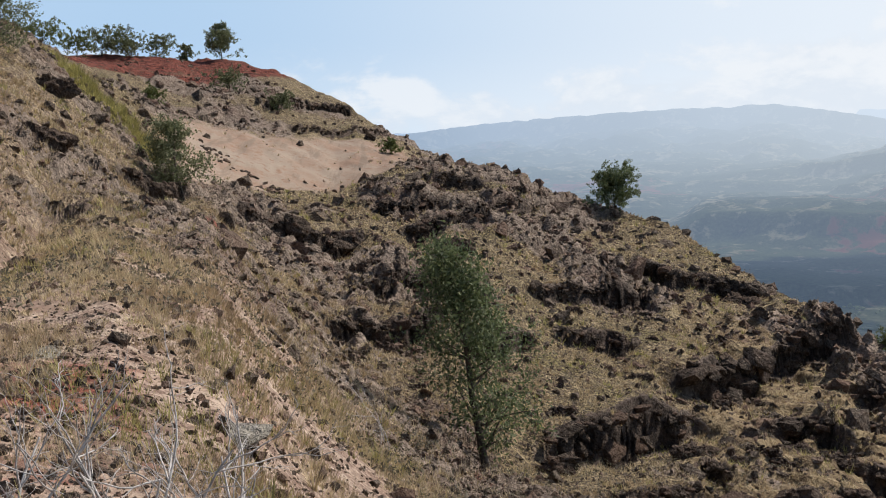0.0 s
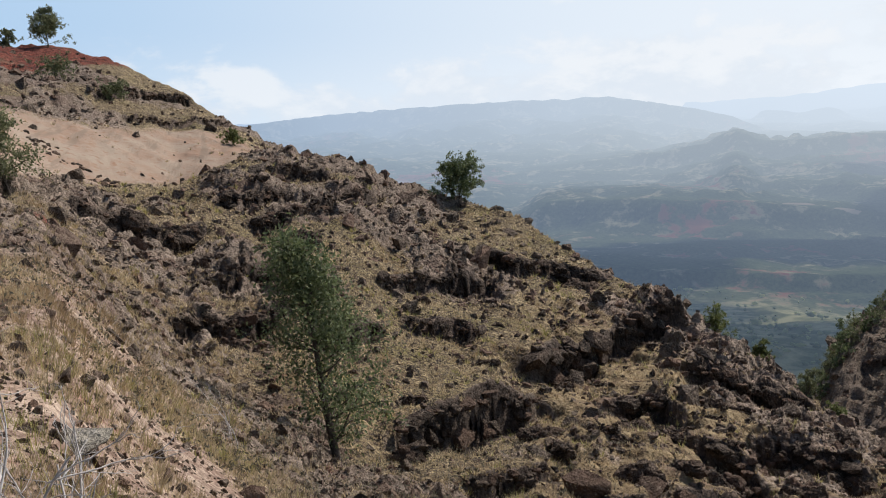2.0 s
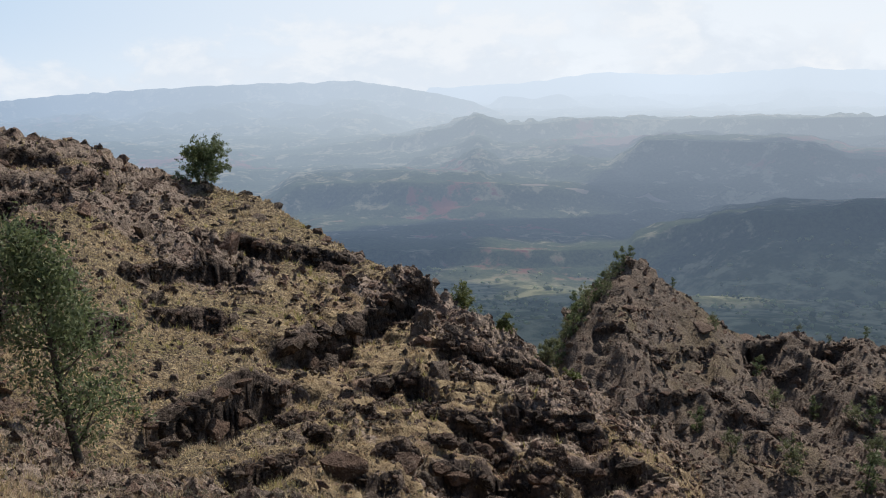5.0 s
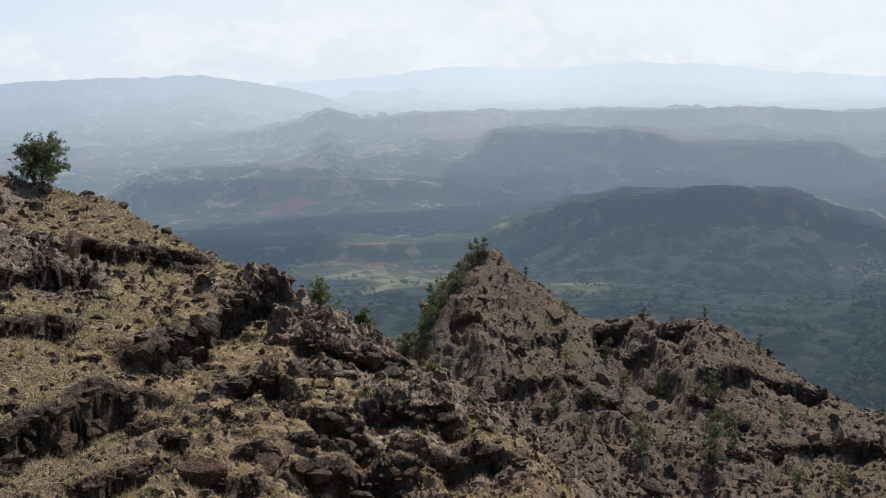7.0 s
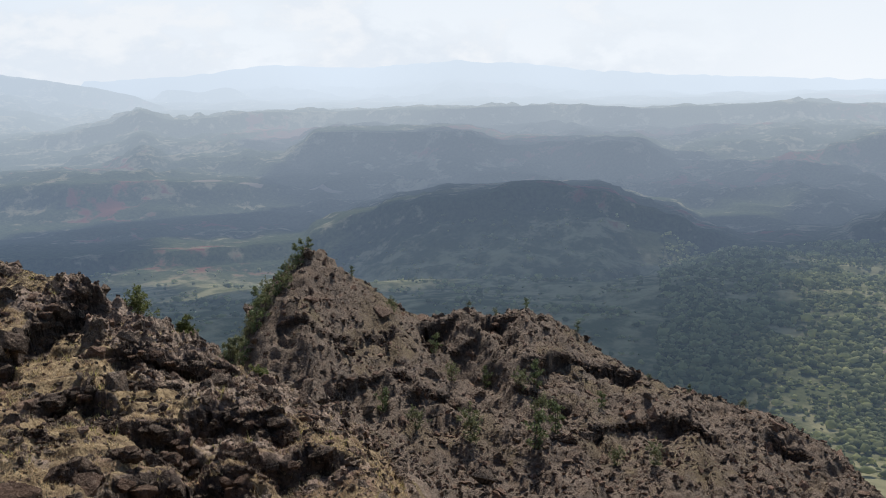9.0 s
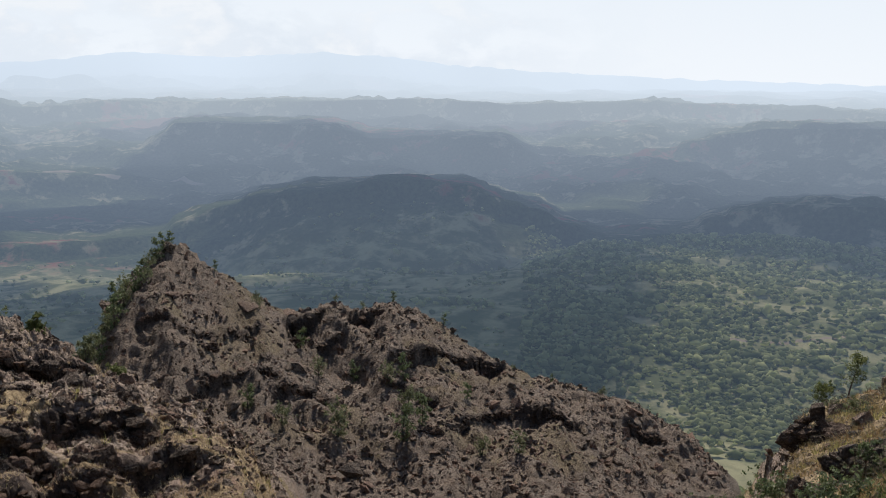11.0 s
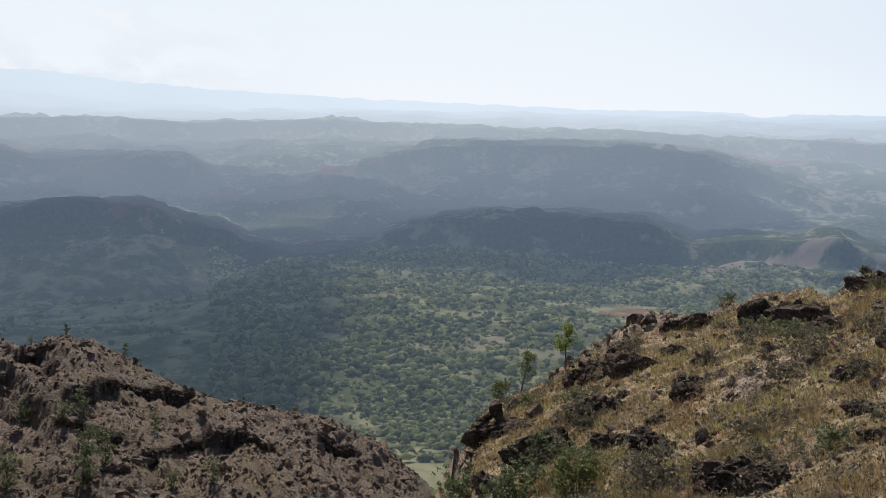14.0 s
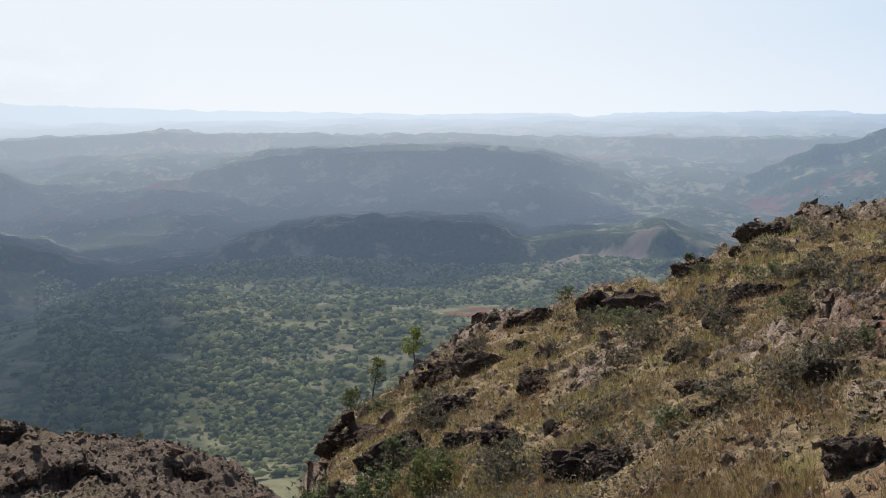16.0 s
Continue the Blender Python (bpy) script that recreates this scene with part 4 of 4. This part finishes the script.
# small trees on the far spur: azimuth, distance, size
FAR_TREES = [(36.3, 129, 1.0), (35.4, 126, 1.0), (34.6, 124, 1.1), (33.7, 122, 1.1), (33.2, 119, 1.0), (32.4, 118, 0.9), (38.9, 133, 0.7), (41.4, 130, 0.7), (44.0, 127, 0.8),
             (45.1, 121, 0.9), (47.4, 124, 0.8), (46.2, 140, 0.6), (49.8, 142, 0.8), (47.9, 141, 0.6), (53.0, 142, 0.8), (49.5, 118, 1.0), (50.6, 120, 1.0), (50.7, 110, 1.0),
             (51.7, 108, 1.2), (46.3, 104, 1.3), (50.4, 103, 1.3), (57.5, 137, 0.6), (60.0, 135, 0.7), (63.1, 133, 0.9), (54.6, 120, 0.7), (58.0, 104, 0.9), (40.6, 108, 0.9),
             (42.8, 106, 0.9), (30.6, 112, 0.9), (55.6, 106, 0.8), (35.7, 127, 0.9), (35.0, 124, 0.8), (34.2, 121.5, 0.9), (33.6, 119, 0.8), (33.0, 116, 1.1), (32.6, 121, 0.9), (36.0, 128, 0.7), (34.9, 121, 0.7), (32.0, 114, 1.0), (31.4, 116, 1.1)]
_kinds = [tree("spur_tree", "small dark green tree on the far spur", 3.0, w, 80 + k, MAT_LEAF_DULL if k else MAT_LEAF, size=0.085, per=10, limbs=22, bare=0.06, taper=0.6, twig=1, sides=4)
          for k, w in enumerate((1.7, 2.3))]
for _k, (_az, _r, _s) in enumerate(FAR_TREES):
    _ob = _kinds[_k] if _k < 2 else copy_thing(_kinds[_k % 2], Matrix())
    put(tagged(_ob, group="trees on the far spur"), _az, _r, 57 * _k, 0.1, _s * (0.8 if _k < 3 or _r > 132 else 1.25))


# ---- rocks ----
def stone_mesh(seed, points=18, flat=0.8, power=4.0):
    """A block of basalt: the hull of points on a rounded box."""
    rng = np.random.default_rng(seed)
    p = rng.normal(0, 1, (points, 3))
    p /= (np.abs(p) ** power).sum(1)[:, None] ** (1 / power)
    p *= rng.uniform(0.82, 1.0, (points, 1)) * np.array([1.0, rng.uniform(0.7, 1.0), flat * rng.uniform(0.75, 1.1)])
    bm = bmesh.new()
    for q in p:
        bm.verts.new(q)
    bmesh.ops.convex_hull(bm, input=bm.verts)
    bmesh.ops.delete(bm, geom=[v for v in bm.verts if not v.link_faces], context="VERTS")
    bmesh.ops.triangulate(bm, faces=bm.faces)
    bm.verts.index_update()
    co = np.array([v.co for v in bm.verts])
    fa = np.array([[v.index for v in f.verts] for f in bm.faces])
    bm.free()
    return co, fa


def turned(co, a, b, c):
    return co @ np.array(Euler((a, b, c)).to_matrix()).T


STONES = [mesh_from("boulder", *stone_mesh(200 + k, 20, 0.9, 7.0), MAT_ROCK) for k in range(14)]


def boulder(az, r, size, seed, label, group, sink=0.25, lift=0.0, name="boulder"):
    rng = random.Random(seed)
    ob = new(name, STONES[seed % len(STONES)])
    put(ob, az, r, rng.uniform(0, 360), sink * size - lift)
    ob.rotation_euler = (rng.uniform(-0.35, 0.35), rng.uniform(-0.35, 0.35), rng.uniform(0, 6.28))
    ob.scale = (size * rng.uniform(0.8, 1.3), size * rng.uniform(0.8, 1.2), size * rng.uniform(0.75, 1.1))
    return tagged(ob, label, "rock", group)


def crag_mesh(seed):
    """A split, angular mass of basalt: flat breaks, clefts between its lumps, a pitted skin."""
    rng = np.random.default_rng(seed + 40)
    cuts = rng.normal(0, 1, (16, 3))
    cuts /= np.linalg.norm(cuts, axis=1)[:, None]
    deep = rng.uniform(0.66, 0.98, 16)
    bm = bmesh.new()
    bmesh.ops.create_icosphere(bm, subdivisions=4 if seed < 4 else 3, radius=1.0)
    for v in bm.verts:
        d = v.co.normalized()
        lean = cuts @ np.array(d)
        reach = float(np.min(np.where(lean > 0.05, deep / np.maximum(lean, 0.05), 9.0)))
        far = noise.voronoi(Vector((d.x * 2.3, d.y * 2.3, d.z * 3.0)) + Vector((seed * 7.1, seed * 3.3, 0)))[0]
        cleft = max(0.0, 1.0 - (far[1] - far[0]) / 0.16)
        v.co = d * (min(reach, 1.25) - 0.24 * cleft + 0.12 * noise.fractal(d * 4.2 + Vector((seed, 0, 0)), 0.4, 2.2, 5))
    mesh = bpy.data.meshes.new("crag")
    bm.to_mesh(mesh)
    bm.free()
    mesh.materials.append(MAT_ROCK)
    return mesh


CRAGS = [crag_mesh(k) for k in range(10)]


def outcrop(az, r, wide, high, seed, fine=False):
    """A craggy mass of basalt blocks wedged into the slope."""
    rng = np.random.default_rng(seed)
    root = new("rock_outcrop")
    count = int(10 + 6 * wide / max(high, 0.3))
    unit = min(high, 0.8 + 0.3 * max(high - 2, 0))
    lumps = max(3, int(2.5 * wide / unit * (0.4 + 0.6 * high / unit)))
    for k in range(lumps):
        ob = part("crag", CRAGS[int(rng.integers(4)) if fine else 4 + int(rng.integers(6))], root)
        tall = unit * rng.uniform(0.22, 0.60)
        level = rng.uniform(0, 1) if high > unit else 0.0
        across = ((k + 0.5) / lumps - 0.5) * wide * 0.95
        ob.location = (across, 0.30 * unit + 0.35 * (high - unit) * level + rng.normal(0, 0.14) * unit, tall * 0.5 + 0.75 * (high - unit) * level - 0.08 * abs(across))
        ob.rotation_euler = (*rng.normal(0, 0.18, 2), rng.choice((0.0, 3.14)) + rng.normal(0, 0.35))
        ob.scale = (tall * rng.uniform(0.9, 1.9), tall * rng.uniform(0.8, 1.1), tall * rng.uniform(0.8, 1.1))
    for k in range(count):
        level = rng.uniform(0, 1)
        size = min(high, 0.95 + 0.25 * max(high - 2, 0)) * 0.085 * math.exp(rng.uniform(0, 1.3))
        across = rng.uniform(-0.5, 0.5) * wide * (1 - 0.25 * level)
        ob = part("block", STONES[int(rng.integers(len(STONES)))], root)
        ob.location = (across, 0.10 * high + 0.30 * high * level + rng.normal(0, 0.12) * high, high * (0.0 + 0.62 * level) - 0.10 * abs(across))
        ob.rotation_euler = (*rng.normal(0, 0.3, 2), rng.uniform(0, 6.28))
        ob.scale = (size * rng.uniform(0.9, 1.5), size * rng.uniform(0.9, 1.3), size * rng.uniform(0.8, 1.1))
    put(root, az, r, -az, 0.1 * high)
    return tagged(root, "craggy dark basalt outcrop jutting from the slope", "rock", "rock outcrops")


for _k, _row in enumerate(OUTCROPS_WEST + OUTCROPS_EAST + OUTCROPS_SPUR):
    outcrop(*_row, 500 + _k, _row in OUTCROPS_EAST and _row[1] < 20)

# lesser rocks breaking the ledgy faces
_rnd = random.Random(12)
for _k in range(80):
    _az, _r = (_rnd.uniform(15, 41), _rnd.uniform(19, 37)) if _k < 36 else (_rnd.uniform(-13, 23), _rnd.uniform(24, 57))
    _w = _rnd.uniform(0.25, 0.6)
    if _r < lay(LINES[2], np.array([_az]))[0][0] - 1.0:
        outcrop(_az, _r, _w * 1.5, _w * _rnd.uniform(0.5, 0.9), 600 + _k)

for _k in range(26):
    _az, _r, _w = _rnd.uniform(75, 110), _rnd.uniform(11, 33), _rnd.uniform(0.35, 0.9)
    if _r < lay(LINES[2], np.array([_az]))[0][0] - 0.8:
        outcrop(_az, _r, _w * (0.4 + _r / 40), _w * (0.4 + _r / 40) * _rnd.uniform(0.4, 0.75), 700 + _k)


def rock_ledge(k):
    """The broken basalt face of a ledge: blocks and upright columns stacked from its foot to its lip."""
    lip, drop, _ = LEDGES[k]
    rng = np.random.default_rng(1300 + k)
    a, r = np.array(lip, float).T
    length = float(np.hypot(np.diff(r), np.radians(np.diff(a)) * r[:-1]).sum())
    mid = 0.5 * (a[0] + a[-1])
    root = put(new("rock_ledge"), mid, float(ledge_edge(k, np.array([mid]))[0]))
    size = 0.125 * drop * (0.75 if drop > 2 else 1.0)
    count = int(length / (1.3 * size))
    levels = 4 if drop > 1.3 else 3
    thin = fbm(np.arange(count) * size * 1.3, np.full(count, 5.0 * k), 1.2 * drop, 3, 64)
    for n in range(count * levels):
        t, level = (n % count + rng.uniform(0, 1)) / count, (n // count + rng.uniform(0, 1)) / levels
        if rng.uniform(-0.45, 0.75) > thin[n % count] + (0.40 if n // count == levels - 1 else -0.12):
            continue
        az = a[0] + (a[-1] - a[0]) * t
        edge = float(ledge_edge(k, np.array([az]))[0])
        top, foot = float(ground_height(az, edge + 0.2 * drop)[0]), float(ground_height(az, edge - 0.45 * drop)[0])
        slab = level > 1 - 1 / levels
        far = edge - 0.04 * drop - 0.22 * drop * slab - 0.14 * drop * (1 - level) + rng.normal(0, 0.06) * drop
        q = size * math.exp(rng.normal(-0.1, 0.45))
        ob = part("block", STONES[int(rng.integers(len(STONES)))], root)
        ob.location = Vector((far * math.sin(radians(az)), far * math.cos(radians(az)), foot + (top - foot) * (0.04 + 0.90 * level))) - root.location
        ob.rotation_euler = (*rng.normal(0, 0.22, 2), -radians(az) + rng.normal(0, 0.7))
        tall = rng.uniform(0.6, 0.9) if slab else rng.uniform(0.8, 1.7)
        ob.scale = (q * rng.uniform(0.8, 1.5), q * rng.uniform(0.9, 1.4), q * tall)
    return tagged(root, "dark broken basalt ledge with columns and overhanging lip", "rock", "rock ledges")


for _k in range(len(LEDGES)):
    rock_ledge(_k)
_rnd = random.Random(11)
for _k in range(110):
    _az = _rnd.uniform(-26, 42) if _k < 75 else _rnd.uniform(72, 110)
    _r = math.exp(_rnd.uniform(math.log(10 if _az < -5 else 15), math.log(50 if _az < 30 else 30)))
    boulder(_az, _r, _rnd.uniform(0.07, 0.19) * min(0.012 * _r + 0.15, 1.2), 300 + _k, "rough brown basalt boulder lying on the slope", "loose boulders", 0.2)


# stones lying in a line down the bare pale soil
for _k in range(46):
    _t = _rnd.random()
    boulder(-14.6 + 4.6 * _t + _rnd.gauss(0, 0.35), 52.5 - 5.5 * _t + _rnd.gauss(0, 0.8), _rnd.uniform(0.07, 0.24), 420 + _k, "dark stone lying on bare pale soil", "stones on the bare soil", 0.2, 0.0, "stone")


def scatter(rng, n, az0, az1, r0, r1):
    az = rng.uniform(az0, az1, n)
    r = np.exp(rng.uniform(np.log(r0), np.log(r1), n))
    return az, r


def strewn(name, shapes, az, r, size, mat, label, category, rng, sink=0.3):
    """Many small stones in one mesh."""
    x, y, z = spots(az, r)
    cos, fas, base = [], [], 0
    for k in range(len(az)):
        co, fa = shapes[k % len(shapes)]
        c = turned(co, *rng.uniform(-0.6, 0.6, 2), rng.uniform(0, 6.28)) * size[k] + np.array([x[k], y[k], z[k] + size[k] * (0.5 - sink) * 0.6])
        cos.append(c), fas.append(fa + base)
        base += len(co)
    return tagged(new(name, mesh_from(name, np.concatenate(cos), np.concatenate(fas), mat)), label, category, kind="stuff")


def keep(rng, az, r, want):
    """Thin out points by a zone weight."""
    x, y = r * np.sin(np.radians(az)), r * np.cos(np.radians(az))
    pale, red, rock = zones(az, r, x, y)
    ok = rng.uniform(0, 1, len(az)) < want(pale, red, rock)
    return az[ok], r[ok]


_rng = np.random.default_rng(21)
_pebbles = [stone_mesh(400 + k, 8, 0.8) for k in range(14)]
for _lim in ((-28, 43, 4.5, 62), (70, 111, 7.5, 36)):
    _az, _r = keep(_rng, *scatter(_rng, 40000 if _lim[0] < 0 else 12000, *_lim), lambda p, e, k: (0.40 + 0.6 * k) * (1 - 0.90 * p))
    _ok = _rng.uniform(0, 1, len(_r)) > 0.45 * loam(_az, _r)
    _az, _r = _az[_ok], _r[_ok]
    strewn("rubble", _pebbles, _az, _r, (0.008 + 0.0018 * _r) * np.exp(_rng.normal(0, 0.65, len(_r))), MAT_RUBBLE, "dark broken basalt rubble strewn over the slope", "rubble", _rng)
_az, _r = keep(_rng, *scatter(_rng, 18000, -28, 2, 4.4, 20), lambda p, e, k: 0.35 + 0.65 * e)
strewn("rubble", _pebbles, _az, _r, (0.006 + 0.0009 * _r) * np.exp(_rng.normal(0, 0.6, len(_r))), MAT_RUBBLE, "small red-brown stones strewn over crumbly soil", "rubble", _rng)
for _n, _lim, _size in ((9000, (14, 42, 18, 41), 0.085), (8500, (-12, 24, 24, 62), 0.10), (2600, (-19, 0, 58, 90), 0.13)):
    _az, _r = keep(_rng, _rng.uniform(_lim[0], _lim[1], _n), _rng.uniform(_lim[2], _lim[3], _n), lambda p, e, k: (0.25 + 0.75 * k) * (1 - 0.97 * p))
    _ok = _rng.uniform(0, 1, len(_r)) < 0.25 + 0.75 * step(-0.15, 0.25, fbm(_r * np.sin(np.radians(_az)), _r * np.cos(np.radians(_az)), 2.2, 3, 130))
    _az, _r = _az[_ok], _r[_ok]
    strewn("rubble", _pebbles, _az, _r, _size * np.exp(_rng.normal(0, 0.5, len(_r))), MAT_RUBBLE, "knobbly dark stones weathered out of the slope", "rubble", _rng)
_az, _r = scatter(_rng, 12000, 30, 71, 84, 146)
strewn("rubble", _pebbles, _az, _r, 0.19 * np.exp(_rng.normal(0, 0.6, len(_r))), MAT_RUBBLE, "dark broken rock on the far spur", "rubble", _rng)


# ---- grass ----
def tufts(name, az, r, height, blades, mat, label, rng, width=1.0):
    x, y, z = spots(az, r)
    n = len(az)
    base = np.repeat(np.stack([x, y, z], 1), blades, 0)
    rr = np.repeat(r, blades)
    h = np.repeat(height, blades) * rng.uniform(0.5, 1.2, n * blades)
    ang = rng.uniform(0, 2 * np.pi, n * blades)
    out = h * rng.uniform(0.2, 1.1, n * blades)
    foot = base + np.stack([np.cos(ang) * 0.18 * h, np.sin(ang) * 0.18 * h, -0.03 * np.ones_like(h)], 1)
    tip = foot + np.stack([np.cos(ang) * out, np.sin(ang) * out, h], 1)
    w = width * (0.0016 + 0.00040 * rr)
    side = np.stack([-np.sin(ang) * w, np.cos(ang) * w, 0 * w], 1)
    co = np.stack([foot - side, foot + side, tip], 1).reshape(-1, 3)
    return tagged(new(name, mesh_from(name, co, np.arange(len(co)).reshape(-1, 3), mat)), label, "grass", kind="stuff")


def clumped(rng, az, r, seed, size=1.6, lo=-0.25, hi=0.25):
    x, y = r * np.sin(np.radians(az)), r * np.cos(np.radians(az))
    ok = rng.uniform(0, 1, len(az)) < step(lo, hi, fbm(x, y, size, 3, seed)) * (0.40 + 0.60 * step(5.0, 11.0, r))
    return az[ok], r[ok]


for _lim, _count in (((-28, 43, 4.2, 62), 74000), ((70, 111, 7.2, 36), 36000)):
    _east = _lim[0] > 0
    _az, _r = keep(_rng, *scatter(_rng, _count, *_lim), lambda p, e, k: (1 - 0.72 * k) * (1 - 0.95 * p) * (1 - 0.4 * e))
    _az, _r = clumped(_rng, _az, _r, 120, 1.6, -0.45 if _east else -0.3, 0.25 if _east else 0.25)
    tufts("dry_grass", _az, _r, _rng.uniform(0.05, 0.17, len(_r)) * (0.8 + 0.012 * _r), 10, MAT_STRAW_GOLD if _east else MAT_STRAW, "golden dry grass tufts on the spur" if _east else "dry straw-coloured grass tufts on the slope", _rng)
    _az, _r = keep(_rng, *scatter(_rng, _count // (3 if _east else 5), *_lim), lambda p, e, k: (1 - 0.8 * k) * (1 - p) * 0.9)
    _az, _r = clumped(_rng, _az, _r, 140, 2.6, 0.0, 0.45)
    tufts("green_grass", _az, _r, _rng.uniform(0.08, 0.24, len(_r)) * (0.8 + 0.012 * _r), 10, MAT_STRAW_GREEN, "yellow-green grass tufts among dry grass", _rng)
    if _east:
        _az, _r = keep(_rng, *scatter(_rng, 16000, *_lim), lambda p, e, k: (1 - 0.7 * k) * (1 - p))
        _az, _r = clumped(_rng, _az, _r, 160, 2.2, 0.0, 0.4)
        tufts("rusty_grass", _az, _r, _rng.uniform(0.06, 0.19, len(_r)) * (0.8 + 0.012 * _r), 10, MAT_STRAW_RUST, "rust-brown dry grass tufts on the spur", _rng)
    # low twiggy shrubs
    _az, _r = keep(_rng, *scatter(_rng, _count // (16 if _east else 30), _lim[0], _lim[1], 9.0 if _east else 11.0, _lim[3]), lambda p, e, k: (1 - 0.6 * k) * (1 - p) * 0.9)
    _x, _y, _z = spots(_az, _r)
    _s = _rng.uniform(0.06, 0.16, len(_r)) * ((1.1 if _east else 0.7) + 0.012 * _r)
    _c = np.stack([_x, _y, _z + 0.8 * _s], 1)
    _co, _fa = leaves(_rng, _c, 20, np.repeat(_s, 20)[:, None] * np.array([1.0, 1.0, 0.6]), 0.021 if _east else 0.024)
    tagged(new("low_scrub", mesh_from("low_scrub", _co, _fa, MAT_SCRUB)), "low grey-brown twiggy scrub between the grass tufts", "scrub", kind="stuff")


# straw grass on the flank that falls to the gully
_az, _r = keep(_rng, _rng.uniform(-28, 1, 15000), _rng.uniform(11, 34, 15000), lambda p, e, k: (1 - 0.6 * k) * (1 - p))
_az, _r = clumped(_rng, _az, _r, 125, 1.3, -0.25, 0.3)
tufts("dry_grass", _az, _r, _rng.uniform(0.06, 0.20, len(_r)) * (0.8 + 0.012 * _r), 12, MAT_STRAW, "dry straw-coloured grass tufts on the flank", _rng)

# a strip of yellow-green grass down the bank beside the bare soil
_t = _rng.uniform(0, 1, 1500)
tufts("green_grass", -21.8 + 4.9 * _t + _rng.normal(0, 0.30, 1500), 43.0 - 3.5 * _t + _rng.normal(0, 0.9, 1500), _rng.uniform(0.15, 0.42, 1500), 10, MAT_STRAW_GREEN, "bright yellow-green grass along the bank", _rng)

# a weathered stump on the brow of the near spur
_co, _fa = tubes([[((0, 0, -0.1), 0.075), ((0.01, 0, 0.12), 0.065), ((0.0, 0.01, 0.26), 0.06), ((-0.02, 0, 0.33), 0.03)], [((0.0, 0, 0.18), 0.035), ((0.07, 0.01, 0.30), 0.025)]], 8)
put(tagged(new("tree_stump", mesh_from("tree_stump", _co, _fa, MAT_BARK, True)), "short dark weathered stump on the brow of the spur", "stump"), 105.3, 33.5)

# ---- close by: a dead twiggy bush and long grass ----
def dead_bush(az, r, height, wide, seed, stems=9):
    rng = np.random.default_rng(seed)
    root = new("dead_bush")
    for k in range(stems):
        ang = rng.uniform(0, 6.28)
        paths = []

        def grow(p, d, length, rad, depth):
            path = bend(rng, p, d, length, rad, rad * 0.55, 7, 0.16, 0.02)
            paths.append(path)
            if depth:
                for m in range(3 if depth > 1 else 2):
                    q, _ = path[int(rng.integers(2, 7))]
                    side = rng.normal(0, 0.6, 3) + np.array(d) * 0.9
                    grow(q, side, length * rng.uniform(0.4, 0.7), rad * 0.55, depth - 1)
        grow((rng.normal(0, 0.04), rng.normal(0, 0.04), -0.05), (np.cos(ang) * wide, np.sin(ang) * wide, 1.0), height * rng.uniform(0.6, 0.95), 0.0085, 3)
        co, fa = tubes(paths, 5)
        part("stem", mesh_from("stem", co, fa, MAT_TWIG, True), root)
    put(root, az, r)
    return tagged(root, "bleached leafless bush of tangled grey twigs", "bush", "dead bushes")


dead_bush(-19.0, 3.9, 0.80, 0.9, 901, 8)
dead_bush(-14.0, 4.5, 0.62, 0.9, 902, 7)
dead_bush(-25.5, 4.2, 0.60, 0.9, 903, 5)
dead_bush(-3.8, 13.5, 0.9, 0.25, 904, 3)


MAT_PALE_STONE = rock_material("pale_stone", (0.20, 0.180, 0.145), (0.34, 0.305, 0.245), (0.45, 0.41, 0.34), (0.30, 0.25, 0.19))
for _k, (_az, _r, _s) in enumerate([(-11.6, 5.9, 0.36), (-13.6, 7.2, 0.28), (-24.2, 8.6, 0.34)]):
    _ob = put(new("flat_stone", mesh_from("flat_stone", *stone_mesh(970 + _k, 26, 0.5, 5.0), MAT_PALE_STONE)), _az, _r, 40 * _k, 0.05)
    _ob.scale = (_s * 1.3, _s, _s * 0.45)
    tagged(_ob, "pale grey flat stone lying in crumbly soil", "rock", "flat stones")


def grass_clump(az, r, height, blades, seed, mat, label):
    """Long arching blades."""
    rng = np.random.default_rng(seed)
    cos, fas = [], []
    for k in range(blades):
        ang, lean, h = rng.uniform(0, 6.28), rng.uniform(0.2, 0.9), height * rng.uniform(0.55, 1.1)
        d, s = np.array([np.cos(ang), np.sin(ang), 0]), np.array([-np.sin(ang), np.cos(ang), 0])
        t = np.linspace(0, 1, 6)[:, None]
        mid = d * (0.03 + lean * h * t ** 1.8) + np.array([0, 0, 1]) * h * (t - 0.35 * lean * t ** 2)
        w = rng.uniform(0.004, 0.008) * (1 - 0.92 * t)
        fas.append(np.array([[i, i + 1, i + 7, i + 6] for i in range(5)]) + 12 * k)
        cos.append(np.concatenate([mid - s * w, mid + s * w]))
    ob = new("grass_clump", mesh_from("grass_clump", np.concatenate(cos), np.concatenate(fas), mat))
    put(ob, az, r, 0, 0.02)
    return tagged(ob, label, "grass", "grass clumps", "stuff")


for _k, (_az, _r, _h) in enumerate([(-24.6, 3.7, 0.50), (-17.4, 3.6, 0.42), (-11.2, 5.6, 0.34), (-12.2, 5.9, 0.30), (-20.5, 3.9, 0.30), (-8.5, 8.0, 0.30), (-4.5, 11.5, 0.35)]):
    grass_clump(_az, _r, _h, 46, 920 + _k, MAT_STRAW_GREEN if _k % 2 == 0 else MAT_STRAW, "long arching yellow-green grass blades" if _k % 2 == 0 else "long dry straw grass blades")
